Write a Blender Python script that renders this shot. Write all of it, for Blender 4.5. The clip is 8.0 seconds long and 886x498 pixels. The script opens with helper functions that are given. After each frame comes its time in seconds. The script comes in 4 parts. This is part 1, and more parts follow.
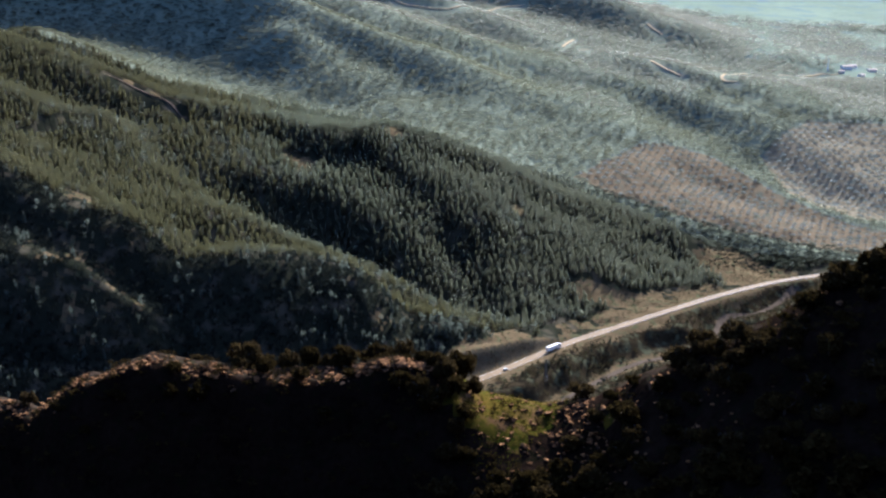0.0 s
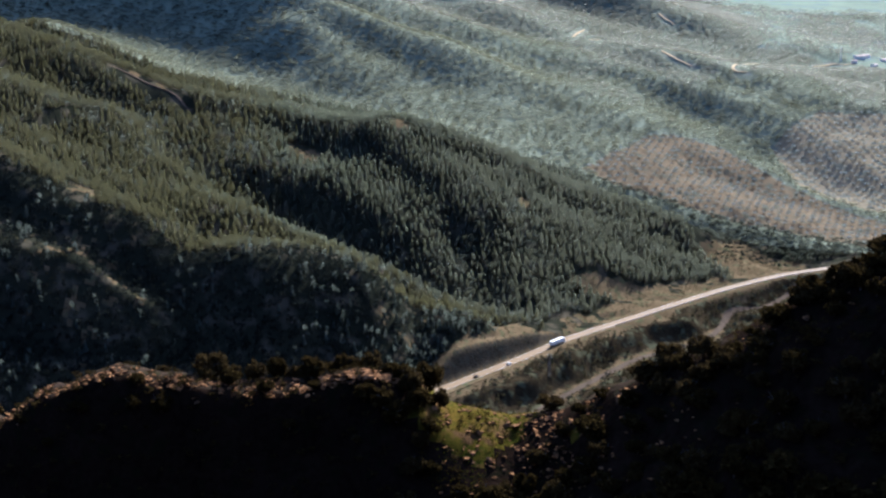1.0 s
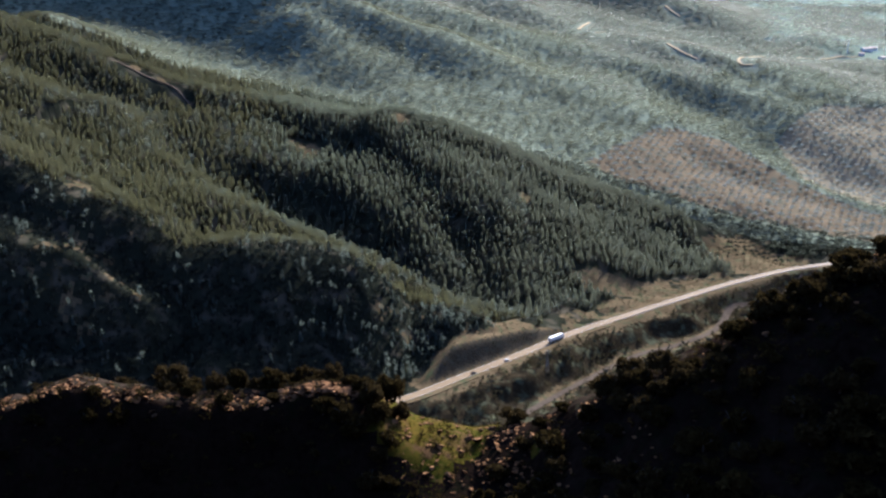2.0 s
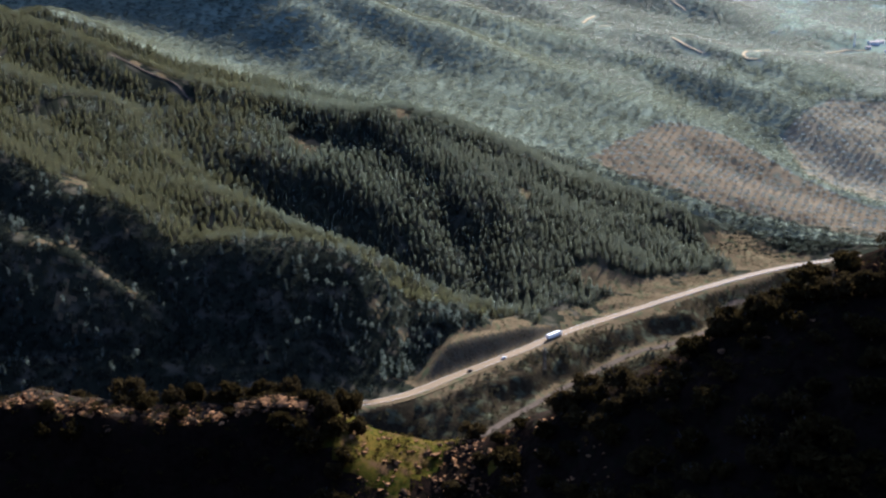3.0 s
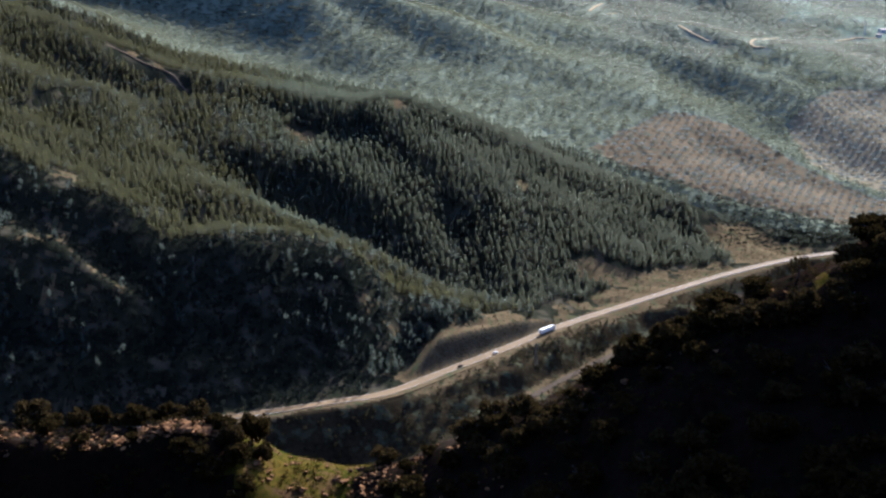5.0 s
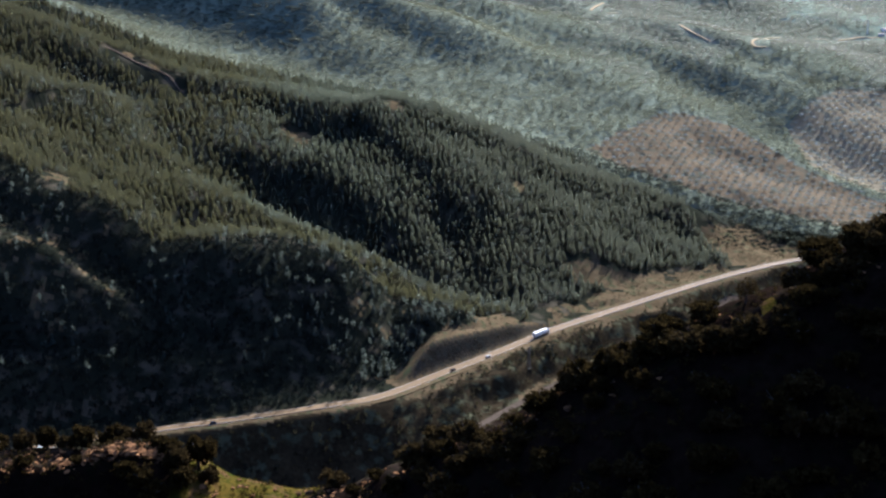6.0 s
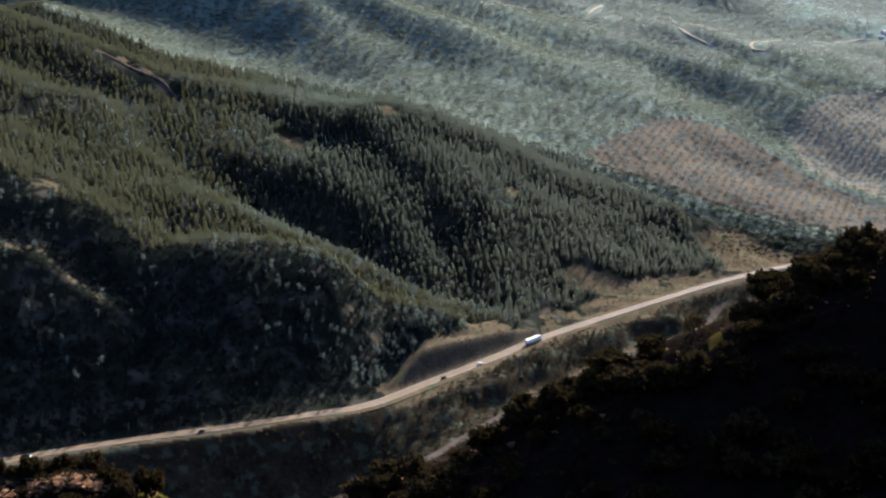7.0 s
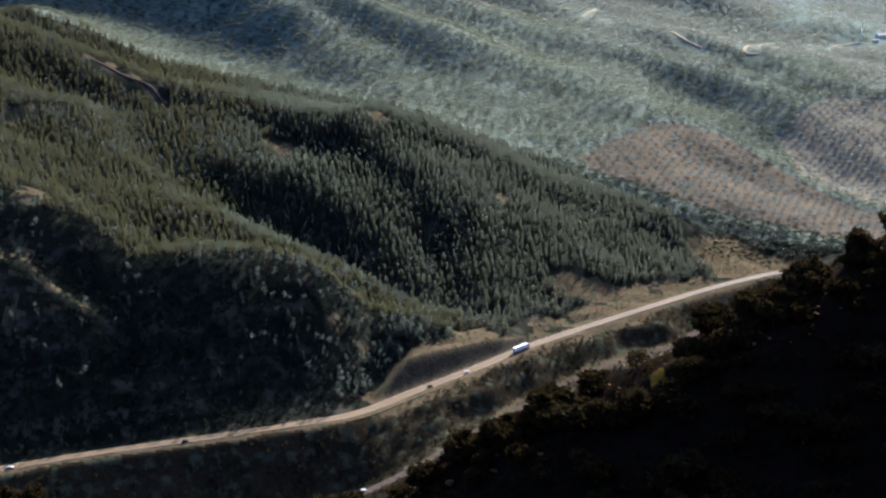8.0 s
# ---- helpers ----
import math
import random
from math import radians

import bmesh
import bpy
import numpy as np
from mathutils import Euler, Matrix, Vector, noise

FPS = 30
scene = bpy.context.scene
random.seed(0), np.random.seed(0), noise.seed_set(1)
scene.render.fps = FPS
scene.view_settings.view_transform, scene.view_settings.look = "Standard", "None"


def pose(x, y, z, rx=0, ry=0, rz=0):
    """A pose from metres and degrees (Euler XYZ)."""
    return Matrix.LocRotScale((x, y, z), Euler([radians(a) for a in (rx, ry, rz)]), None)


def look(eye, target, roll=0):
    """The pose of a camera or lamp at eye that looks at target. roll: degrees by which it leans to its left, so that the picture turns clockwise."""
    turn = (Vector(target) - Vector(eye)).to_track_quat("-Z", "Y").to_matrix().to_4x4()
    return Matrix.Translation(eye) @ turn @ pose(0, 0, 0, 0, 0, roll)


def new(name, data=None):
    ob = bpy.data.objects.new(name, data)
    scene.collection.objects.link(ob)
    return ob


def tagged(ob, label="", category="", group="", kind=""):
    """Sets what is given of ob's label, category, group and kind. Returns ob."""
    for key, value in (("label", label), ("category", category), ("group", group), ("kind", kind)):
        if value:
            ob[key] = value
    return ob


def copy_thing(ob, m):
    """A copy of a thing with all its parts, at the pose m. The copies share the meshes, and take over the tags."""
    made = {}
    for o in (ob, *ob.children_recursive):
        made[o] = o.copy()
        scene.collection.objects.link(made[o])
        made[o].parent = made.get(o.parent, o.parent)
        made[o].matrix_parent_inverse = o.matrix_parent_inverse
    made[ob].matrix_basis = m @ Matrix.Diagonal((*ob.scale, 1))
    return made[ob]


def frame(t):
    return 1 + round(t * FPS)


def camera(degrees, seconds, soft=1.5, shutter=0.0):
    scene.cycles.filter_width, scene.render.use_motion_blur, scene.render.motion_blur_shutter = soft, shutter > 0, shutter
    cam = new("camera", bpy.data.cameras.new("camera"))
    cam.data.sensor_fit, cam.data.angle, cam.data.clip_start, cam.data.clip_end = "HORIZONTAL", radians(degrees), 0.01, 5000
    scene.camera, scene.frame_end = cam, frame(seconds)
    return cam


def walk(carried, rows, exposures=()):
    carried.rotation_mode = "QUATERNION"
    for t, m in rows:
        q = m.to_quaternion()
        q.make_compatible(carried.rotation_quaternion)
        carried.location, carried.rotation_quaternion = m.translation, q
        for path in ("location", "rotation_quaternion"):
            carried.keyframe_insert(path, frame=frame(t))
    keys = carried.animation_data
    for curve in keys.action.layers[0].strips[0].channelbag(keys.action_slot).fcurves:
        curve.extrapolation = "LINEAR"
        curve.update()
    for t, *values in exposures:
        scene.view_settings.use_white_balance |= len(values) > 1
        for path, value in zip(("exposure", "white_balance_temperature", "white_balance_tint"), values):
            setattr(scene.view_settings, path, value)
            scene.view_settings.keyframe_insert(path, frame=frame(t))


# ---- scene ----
cam = camera(36.0, 8.0, soft=2.4)
PATH = [
    (0, (-39.06, -16.89, 325.53), (-9.99, 757.63, 127.35), 0.42),
    (0.5, (-34.56, -15.16, 327.34), (-10.35, 758.62, 125.67), 0.36),
    (1, (-29.46, -13.03, 329.04), (-10.07, 759.97, 123.87), 0.28),
    (1.5, (-24.77, -11.17, 330.53), (-8.84, 761.12, 122.37), 0.25),
    (3, (-9.95, -4.73, 334.99), (-3.72, 765.68, 119.51), 0.13),
    (3.5, (-5.28, -2.50, 335.88), (-2.08, 767.22, 117.89), 0.06),
    (4, (0.00, -0.00, 337.00), (0.00, 768.96, 116.32), 0.00),
    (4.5, (4.86, 2.39, 337.91), (2.25, 770.81, 115.34), -0.02),
    (6, (20.41, 10.06, 341.76), (10.54, 777.51, 116.11), -0.08),
    (6.5, (25.00, 12.61, 343.56), (13.76, 780.02, 117.83), -0.12),
    (7, (29.90, 15.14, 345.57), (17.02, 782.50, 119.73), -0.15),
    (7.5, (34.30, 17.70, 347.31), (21.17, 785.16, 121.84), -0.16),
    (8, (39.15, 21.02, 348.88), (26.14, 788.51, 123.51), -0.18),
]
walk(cam, [(t, look(eye, target, roll)) for t, eye, target, roll in PATH], exposures=[(0, 2.32, 4390, 15), (8, 2.08, 4390, 15)])

# ---------------------------------------------------------------- light
SUN_AZ, SUN_EL = 25.0, 29.0  # degrees to the right of +y, and above the horizon
world = bpy.data.worlds.new("world")
scene.world = world
world.use_nodes = True
wn = world.node_tree
sky = wn.nodes.new("ShaderNodeTexSky")
sky.sky_type, sky.sun_disc = "NISHITA", False
sky.sun_elevation, sky.sun_rotation = radians(SUN_EL), radians(SUN_AZ)
sky.altitude, sky.air_density, sky.dust_density = 900, 0.55, 4.5
sky.ozone_density = 0.4
wn.nodes["Background"].inputs["Strength"].default_value = 0.085
wn.links.new(sky.outputs[0], wn.nodes["Background"].inputs["Color"])
sun = new("sun", bpy.data.lights.new("sun", "SUN"))
sun.data.energy, sun.data.angle, sun.data.color = 4.4, radians(0.5), (1.0, 0.82, 0.56)
sun_from = Vector((math.sin(radians(SUN_AZ)) * math.cos(radians(SUN_EL)), math.cos(radians(SUN_AZ)) * math.cos(radians(SUN_EL)), math.sin(radians(SUN_EL))))
sun.matrix_world = look(sun_from * 900, (0, 0, 0))


# ---------------------------------------------------------------- materials
def material(name, low, high, grain=0.5, patch=0.04, rough=0.85, bump=0.3, leaf=0.0, sheen=0.0, island=0.0, metal=0.0, stain=None, spec=0.0, gap=0.0):
    """Two colours mixed by a fine and a coarse noise. grain, patch: noise cycles per metre. leaf: share of light let through. gap: share of a leafy spray that is open between its needles."""
    m = bpy.data.materials.new(name)
    m.use_nodes = True
    nt = m.node_tree
    p = nt.nodes["Principled BSDF"]
    geo = nt.nodes.new("ShaderNodeNewGeometry")
    fine, coarse = nt.nodes.new("ShaderNodeTexNoise"), nt.nodes.new("ShaderNodeTexNoise")
    for node, scale, detail in ((fine, grain, 5.0), (coarse, patch, 3.0)):
        node.inputs["Scale"].default_value, node.inputs["Detail"].default_value = scale, detail
        nt.links.new(geo.outputs["Position"], node.inputs["Vector"])
    add = nt.nodes.new("ShaderNodeMath")
    add.operation = "ADD"
    nt.links.new(fine.outputs["Fac"], add.inputs[0])
    nt.links.new(coarse.outputs["Fac"], add.inputs[1])
    total = add.outputs[0]
    if island:
        rnd = nt.nodes.new("ShaderNodeMath")
        rnd.operation, rnd.inputs[1].default_value = "MULTIPLY_ADD", island
        nt.links.new(geo.outputs["Random Per Island"], rnd.inputs[0])
        nt.links.new(total, rnd.inputs[2])
        total = rnd.outputs[0]
    ramp = nt.nodes.new("ShaderNodeMapRange")
    ramp.inputs["From Min"].default_value, ramp.inputs["From Max"].default_value = 0.72, 1.28 + island
    nt.links.new(total, ramp.inputs["Value"])
    mix = nt.nodes.new("ShaderNodeMix")
    mix.data_type = "RGBA"
    mix.inputs[6].default_value, mix.inputs[7].default_value = (*low, 1), (*high, 1)
    nt.links.new(ramp.outputs[0], mix.inputs[0])
    colour = mix.outputs[2]
    if stain:
        spots = nt.nodes.new("ShaderNodeTexNoise")
        spots.inputs["Scale"].default_value, spots.inputs["Detail"].default_value = patch * 3.3, 6.0
        nt.links.new(geo.outputs["Position"], spots.inputs["Vector"])
        edge = nt.nodes.new("ShaderNodeMapRange")
        edge.inputs["From Min"].default_value, edge.inputs["From Max"].default_value = 0.52, 0.66
        nt.links.new(spots.outputs["Fac"], edge.inputs["Value"])
        over = nt.nodes.new("ShaderNodeMix")
        over.data_type = "RGBA"
        over.inputs[7].default_value = (*stain, 1)
        nt.links.new(edge.outputs[0], over.inputs[0])
        nt.links.new(colour, over.inputs[6])
        colour = over.outputs[2]
    nt.links.new(colour, p.inputs["Base Color"])
    p.inputs["Roughness"].default_value, p.inputs["Metallic"].default_value = rough, metal
    p.inputs["Specular IOR Level"].default_value = spec
    if sheen:
        p.inputs["Sheen Weight"].default_value, p.inputs["Sheen Roughness"].default_value = sheen, 0.6
    if bump:
        b = nt.nodes.new("ShaderNodeBump")
        b.inputs["Strength"].default_value, b.inputs["Distance"].default_value = bump, 0.25 / grain
        nt.links.new(fine.outputs["Fac"], b.inputs["Height"])
        nt.links.new(b.outputs[0], p.inputs["Normal"])
    if leaf:
        thin = nt.nodes.new("ShaderNodeBsdfTranslucent")
        both = nt.nodes.new("ShaderNodeMixShader")
        both.inputs[0].default_value = leaf
        nt.links.new(colour, thin.inputs["Color"])
        nt.links.new(p.outputs[0], both.inputs[1])
        nt.links.new(thin.outputs[0], both.inputs[2])
        out = both.outputs[0]
        if gap:
            clear, holes = nt.nodes.new("ShaderNodeBsdfTransparent"), nt.nodes.new("ShaderNodeMixShader")
            holes.inputs[0].default_value = gap
            nt.links.new(out, holes.inputs[1])
            nt.links.new(clear.outputs[0], holes.inputs[2])
            out = holes.outputs[0]
        nt.links.new(out, nt.nodes["Material Output"].inputs["Surface"])
    return m


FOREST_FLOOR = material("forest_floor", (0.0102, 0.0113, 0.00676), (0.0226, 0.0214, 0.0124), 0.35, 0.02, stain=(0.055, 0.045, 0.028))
# Crag colour holds the slope's shade; crest rock is its sunlit copy.
SHADED_CRAG = material("shade_dark_crag_ground", (0.00375, 0.00228, 0.00158), (0.0138, 0.00852, 0.00527), 0.9, 0.12, stain=(0.007, 0.006, 0.003), bump=0.8)
LIT_CREST_ROCK = material("sunlit_crest_rock", (0.00833, 0.00595, 0.00357), (0.0357, 0.0238, 0.0149), 0.9, 0.2, bump=1.0, stain=(0.018, 0.015, 0.007))
MEADOW = material("meadow_turf", (0.0175, 0.0226, 0.00232), (0.0683, 0.0432, 0.0064), 1.0, 0.09, stain=(0.065, 0.036, 0.014))
EARTH = material("dry_earth", (0.0551, 0.0383, 0.0183), (0.102, 0.0718, 0.0355), 0.5, 0.05, stain=(0.05, 0.05, 0.022))
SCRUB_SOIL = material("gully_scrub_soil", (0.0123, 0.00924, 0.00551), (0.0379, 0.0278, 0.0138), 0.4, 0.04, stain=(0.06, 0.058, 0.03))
ORCHARD_SOIL = material("orchard_soil", (0.0827, 0.0612, 0.0348), (0.127, 0.0938, 0.053), 0.3, 0.03, stain=(0.062, 0.062, 0.042))
# Soil and fields past the second ridge are paled in place of haze.
HAZED_SOIL = material("hazed_scrubland", (0.115, 0.122, 0.08), (0.15, 0.158, 0.105), 0.15, 0.012)
HAZED_FIELD = material("hazed_fields", (0.119, 0.135, 0.0907), (0.166, 0.184, 0.123), 0.08, 0.006, stain=(0.11, 0.135, 0.12))
# Second grove's soil is the first lightened, as haze lightens that slope.
HAZED_ORCHARD = material("hazed_orchard_soil", (0.13, 0.104, 0.0619), (0.185, 0.149, 0.089), 0.3, 0.03, stain=(0.105, 0.105, 0.075))
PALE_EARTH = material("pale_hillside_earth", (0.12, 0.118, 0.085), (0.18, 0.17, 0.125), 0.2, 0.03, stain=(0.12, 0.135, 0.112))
CUT_ROCK = material("road_cut_rock", (0.026, 0.021, 0.0127), (0.075, 0.058, 0.034), 0.6, 0.07, bump=0.9, stain=(0.05, 0.045, 0.028))
LIMESTONE = material("limestone", (0.0213, 0.0107, 0.00425), (0.255, 0.128, 0.0514), 1.6, 0.2, bump=0.8, stain=(0.025, 0.017, 0.011))
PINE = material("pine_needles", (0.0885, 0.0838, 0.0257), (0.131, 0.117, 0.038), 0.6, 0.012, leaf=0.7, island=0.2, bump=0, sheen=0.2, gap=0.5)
# Second-ridge needles are lightened copies of the pine, standing in for haze.
HAZED_PINE = material("hazed_pine_needles", (0.121, 0.131, 0.0733), (0.185, 0.19, 0.107), 0.6, 0.012, leaf=0.74, island=0.18, bump=0, sheen=0.2, gap=0.5)
HAZED_END_PINE = material("hazed_end_pine_needles", (0.122, 0.126, 0.0717), (0.174, 0.173, 0.098), 0.6, 0.012, leaf=0.74, island=0.18, bump=0, sheen=0.2, gap=0.5)
# Valley leaves are lightened, as haze would lighten the nearer far hill.
MID_HAZE_LEAF = material("hazed_valley_leaves", (0.173, 0.175, 0.104), (0.216, 0.215, 0.131), 0.3, 0.01, leaf=0.65, island=0.12, bump=0, gap=0.6)
BROADLEAF = material("grey_green_leaves", (0.085, 0.096, 0.07), (0.145, 0.15, 0.108), 0.6, 0.02, leaf=0.6, island=0.3, bump=0, gap=0.4)
# Leaves for the shaded flank, with the shade put into their darkness.
FLANK_LEAF = material("shaded_grey_leaves", (0.0503, 0.0564, 0.0426), (0.0914, 0.0986, 0.0724), 0.6, 0.02, leaf=0.6, island=0.3, bump=0)
SHADE_DARK_LEAF = material("shade_dark_wood_leaves", (0.00897, 0.0108, 0.00851), (0.0179, 0.0202, 0.0157), 0.6, 0.02, leaf=0.45, island=0.4, bump=0)
DRY_SCRUB = material("dry_scrub_leaves", (0.0204, 0.0179, 0.00889), (0.0507, 0.0413, 0.0188), 0.6, 0.03, leaf=0.45, island=0.4, bump=0)
# Far leaves carry the haze as paleness and wide-open sprays.
FAR_HAZE_LEAF = material("hazed_far_leaves", (0.301, 0.288, 0.213), (0.37, 0.352, 0.264), 0.3, 0.01, leaf=0.65, island=0.12, bump=0, gap=0.6)
OLIVE = material("olive_leaves", (0.19, 0.205, 0.175), (0.27, 0.28, 0.235), 0.5, 0.02, leaf=0.5, island=0.3, bump=0, gap=0.3)
# Both oak tones are set below the tree's own, holding the slope's shade.
OAK = material("shade_dark_oak_leaves", (0.0103, 0.00778, 0.00232), (0.0386, 0.0252, 0.00729), 1.2, 0.1, leaf=0.22, island=0.4, bump=0)
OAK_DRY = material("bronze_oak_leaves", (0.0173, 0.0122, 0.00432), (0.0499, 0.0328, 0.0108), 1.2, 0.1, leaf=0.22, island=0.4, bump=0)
BARK = material("bark", (0.05, 0.04, 0.03), (0.11, 0.09, 0.07), 3.0, 0.4, bump=0.6)
TURF_BLADES = material("grass_blades", (0.017, 0.0252, 0.00232), (0.065, 0.0423, 0.00581), 1.0, 0.09, leaf=0.35, island=0.3, bump=0)
ASPHALT = material("worn_asphalt", (0.11, 0.068, 0.0264), (0.152, 0.095, 0.0382), 1.0, 0.03, rough=0.85, bump=0.05, spec=0.1)
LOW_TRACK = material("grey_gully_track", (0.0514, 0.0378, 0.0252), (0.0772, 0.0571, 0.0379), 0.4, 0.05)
TRACK = material("pale_dirt_track", (0.284, 0.209, 0.112), (0.399, 0.298, 0.161), 0.4, 0.05)
LINE = material("road_paint", (0.36, 0.36, 0.342), (0.45, 0.45, 0.42), 2.0, 0.1, rough=0.6, bump=0)
STEEL = material("galvanised_steel", (0.13, 0.125, 0.115), (0.19, 0.185, 0.17), 4.0, 0.5, rough=0.45, metal=0.8, bump=0.05)
WHITE = material("white_tarpaulin", (0.74, 0.68, 0.56), (0.84, 0.78, 0.65), 1.5, 0.3, rough=0.45, bump=0.08)
CAB = material("white_lacquer", (0.74, 0.68, 0.57), (0.82, 0.76, 0.65), 3.0, 0.3, rough=0.25, bump=0)
DARK = material("dark_steel", (0.03, 0.03, 0.032), (0.06, 0.06, 0.06), 3.0, 0.5, rough=0.6)
RUBBER = material("tyre_rubber", (0.018, 0.018, 0.018), (0.03, 0.03, 0.03), 6.0, 1.0, rough=0.8)
GLASS = material("dark_window_glass", (0.02, 0.022, 0.025), (0.03, 0.033, 0.036), 3.0, 0.5, rough=0.08, bump=0)
CAR_WHITE = material("pale_car_lacquer", (0.6, 0.56, 0.48), (0.68, 0.64, 0.55), 3.0, 0.5, rough=0.2, bump=0)
CAR_DARK = material("dark_car_lacquer", (0.05, 0.04, 0.035), (0.08, 0.06, 0.05), 3.0, 0.5, rough=0.2, bump=0)
CONCRETE = material("concrete", (0.34, 0.33, 0.31), (0.46, 0.45, 0.42), 1.5, 0.3)
ROOF = material("clay_roof", (0.4, 0.31, 0.23), (0.52, 0.42, 0.33), 2.0, 0.3)
PLASTER = material("white_plaster", (0.7, 0.66, 0.56), (0.82, 0.78, 0.68), 1.5, 0.2, bump=0.05)


# ---------------------------------------------------------------- arithmetic of the land
def lattice(ix, iy, seed):
    n = (ix.astype(np.int64) * 374761393 + iy.astype(np.int64) * 668265263 + seed * 1442695041) & 0xFFFFFFFF
    n = ((n ^ (n >> 13)) * 1274126177) & 0xFFFFFFFF
    return ((n ^ (n >> 16)) & 0xFFFF) / 65535.0


def grain2(x, y, size, seed=0, octaves=4):
    """Fractal value noise from -1 to 1, with the given size of its largest swells in metres."""
    out, amp, total = 0, 1.0, 0.0
    for o in range(octaves):
        u, v = x / size * 2**o + 17.3 * o, y / size * 2**o - 9.1 * o
        iu, iv = np.floor(u), np.floor(v)
        fu, fv = u - iu, v - iv
        fu, fv = fu * fu * (3 - 2 * fu), fv * fv * (3 - 2 * fv)
        a, b = lattice(iu, iv, seed + o), lattice(iu + 1, iv, seed + o)
        c, d = lattice(iu, iv + 1, seed + o), lattice(iu + 1, iv + 1, seed + o)
        out = out + amp * ((a * (1 - fu) + b * fu) * (1 - fv) + (c * (1 - fu) + d * fu) * fv)
        total += amp
        amp *= 0.5
    return out / total * 2 - 1


def smooth_line(nodes, step):
    """A polyline resampled along a Catmull-Rom curve."""
    p = np.array(nodes, float)
    p = np.vstack([2 * p[0] - p[1], p, 2 * p[-1] - p[-2]])
    out = []
    for i in range(1, len(p) - 2):
        n = max(1, int(np.linalg.norm(p[i + 1] - p[i]) / step))
        for t in np.arange(n) / n:
            out.append(0.5 * (2 * p[i] + (p[i + 1] - p[i - 1]) * t + (2 * p[i - 1] - 5 * p[i] + 4 * p[i + 1] - p[i + 2]) * t * t + (3 * p[i] - p[i - 1] - 3 * p[i + 1] + p[i + 2]) * t**3))
    out.append(p[-2])
    return np.array(out)


def near_line(x, y, line):
    """Distance to a polyline, its height at the nearest place, and the side (+1 to the left of its run)."""
    best, height, side = np.full(x.shape, 1e9), np.zeros(x.shape), np.ones(x.shape)
    for a, b in zip(line[:-1], line[1:]):
        d = b - a
        t = np.clip(((x - a[0]) * d[0] + (y - a[1]) * d[1]) / (d[0] ** 2 + d[1] ** 2 + 1e-9), 0, 1)
        px, py = x - a[0] - t * d[0], y - a[1] - t * d[1]
        r = np.hypot(px, py)
        hit = r < best
        best, height = np.where(hit, r, best), np.where(hit, a[2] + t * d[2], height)
        side = np.where(hit, np.sign(d[0] * (y - a[1]) - d[1] * (x - a[0])), side)
    return best, height, side


# The lines of the land: ridges, ravines and the valley floor, as x, y, z.
ROAD = smooth_line([(-420, 640, 4), (-300, 708, 4), (-236, 738, 4), (-177, 764, 4), (-113, 787, 4), (-66, 806, 4), (-31, 825, 3), (6, 863, 3), (46, 905, 3), (90, 954, 3), (138, 997, 3), (189, 1042, 3), (244, 1088, 3), (311, 1132, 3), (400, 1165, 3), (520, 1190, 3)], 8)
LOWER = smooth_line([(-160, 600, -22), (-90, 680, -17), (-32, 733, -13), (6, 774, -12), (60, 850, -12), (136, 944, -12), (165, 964, -12), (203, 997, -12), (221, 1026, -12), (237, 1056, -11), (272, 1074, -9), (315, 1122, -5)], 8)
RIDGES = [
    [(-700, 1150, 330), (-430, 985, 190), (-292, 935, 133), (-212, 914, 105), (-185, 904, 84), (-143, 914, 85), (-105, 930, 78), (-65, 930, 69), (-27, 940, 31), (5, 930, 34), (42, 928, 17)],
    [(-420, 760, 58), (-223, 797, 33), (-175, 817, 27)],
    [(-340, 880, 122), (-275, 862, 98), (-247, 850, 87), (-215, 838, 66)],
    [(-900, 1500, 420), (-520, 1330, 236), (-345, 1270, 180), (-257, 1247, 148), (-161, 1263, 128), (-83, 1222, 119), (-40, 1228, 120), (40, 1236, 94), (113, 1236, 58), (170, 1243, 41), (222, 1225, 25), (240, 1190, 3)],
    [(-225, 1227, 128), (-181, 1186, 108), (-153, 1155, 101), (-91, 1144, 95), (-50, 1112, 76), (-20, 1075, 55), (3, 1040, 32), (25, 1005, 8)],
    [(-60, 1215, 122), (-2, 1168, 92), (27, 1114, 63), (34, 1077, 41), (50, 1030, 18)],
    [(-2, 1168, 94), (71, 1159, 60), (120, 1120, 35), (164, 1102, 17), (182, 1088, 4)],
    [(-520, 1150, 245), (-400, 1110, 191), (-303, 1127, 150), (-264, 1076, 124), (-200, 1039, 97), (-155, 1045, 72), (-110, 1030, 60)],
    [(-900, 2050, 420), (-450, 1820, 291), (-200, 1700, 227), (0, 1640, 159), (143, 1620, 104), (205, 1540, 79), (239, 1495, 55), (320, 1410, 14), (419, 1334, -2), (480, 1290, 0)],
    [(-160, 1620, 185), (-92, 1544, 137), (-50, 1490, 110)],
    [(370, 1760, 87), (452, 1640, 64), (485, 1560, 46), (520, 1470, 26), (560, 1390, 8)],
    [(-100, 2150, 240), (100, 1990, 165), (216, 1898, 126), (334, 1826, 120), (414, 1782, 101), (470, 1710, 83), (600, 1650, 66)],
    [(-1200, 2900, 600), (-300, 2500, 340), (200, 2300, 210), (400, 2100, 150), (513, 2024, 104), (580, 1954, 74)],
    [(700, 1500, 30), (760, 1800, 60), (850, 2200, 66), (1300, 2700, 80), (1500, 3600, 120)],
    [(-2500, 4200, 700), (-800, 3900, 420), (400, 3700, 210), (1500, 4300, 190)],
]
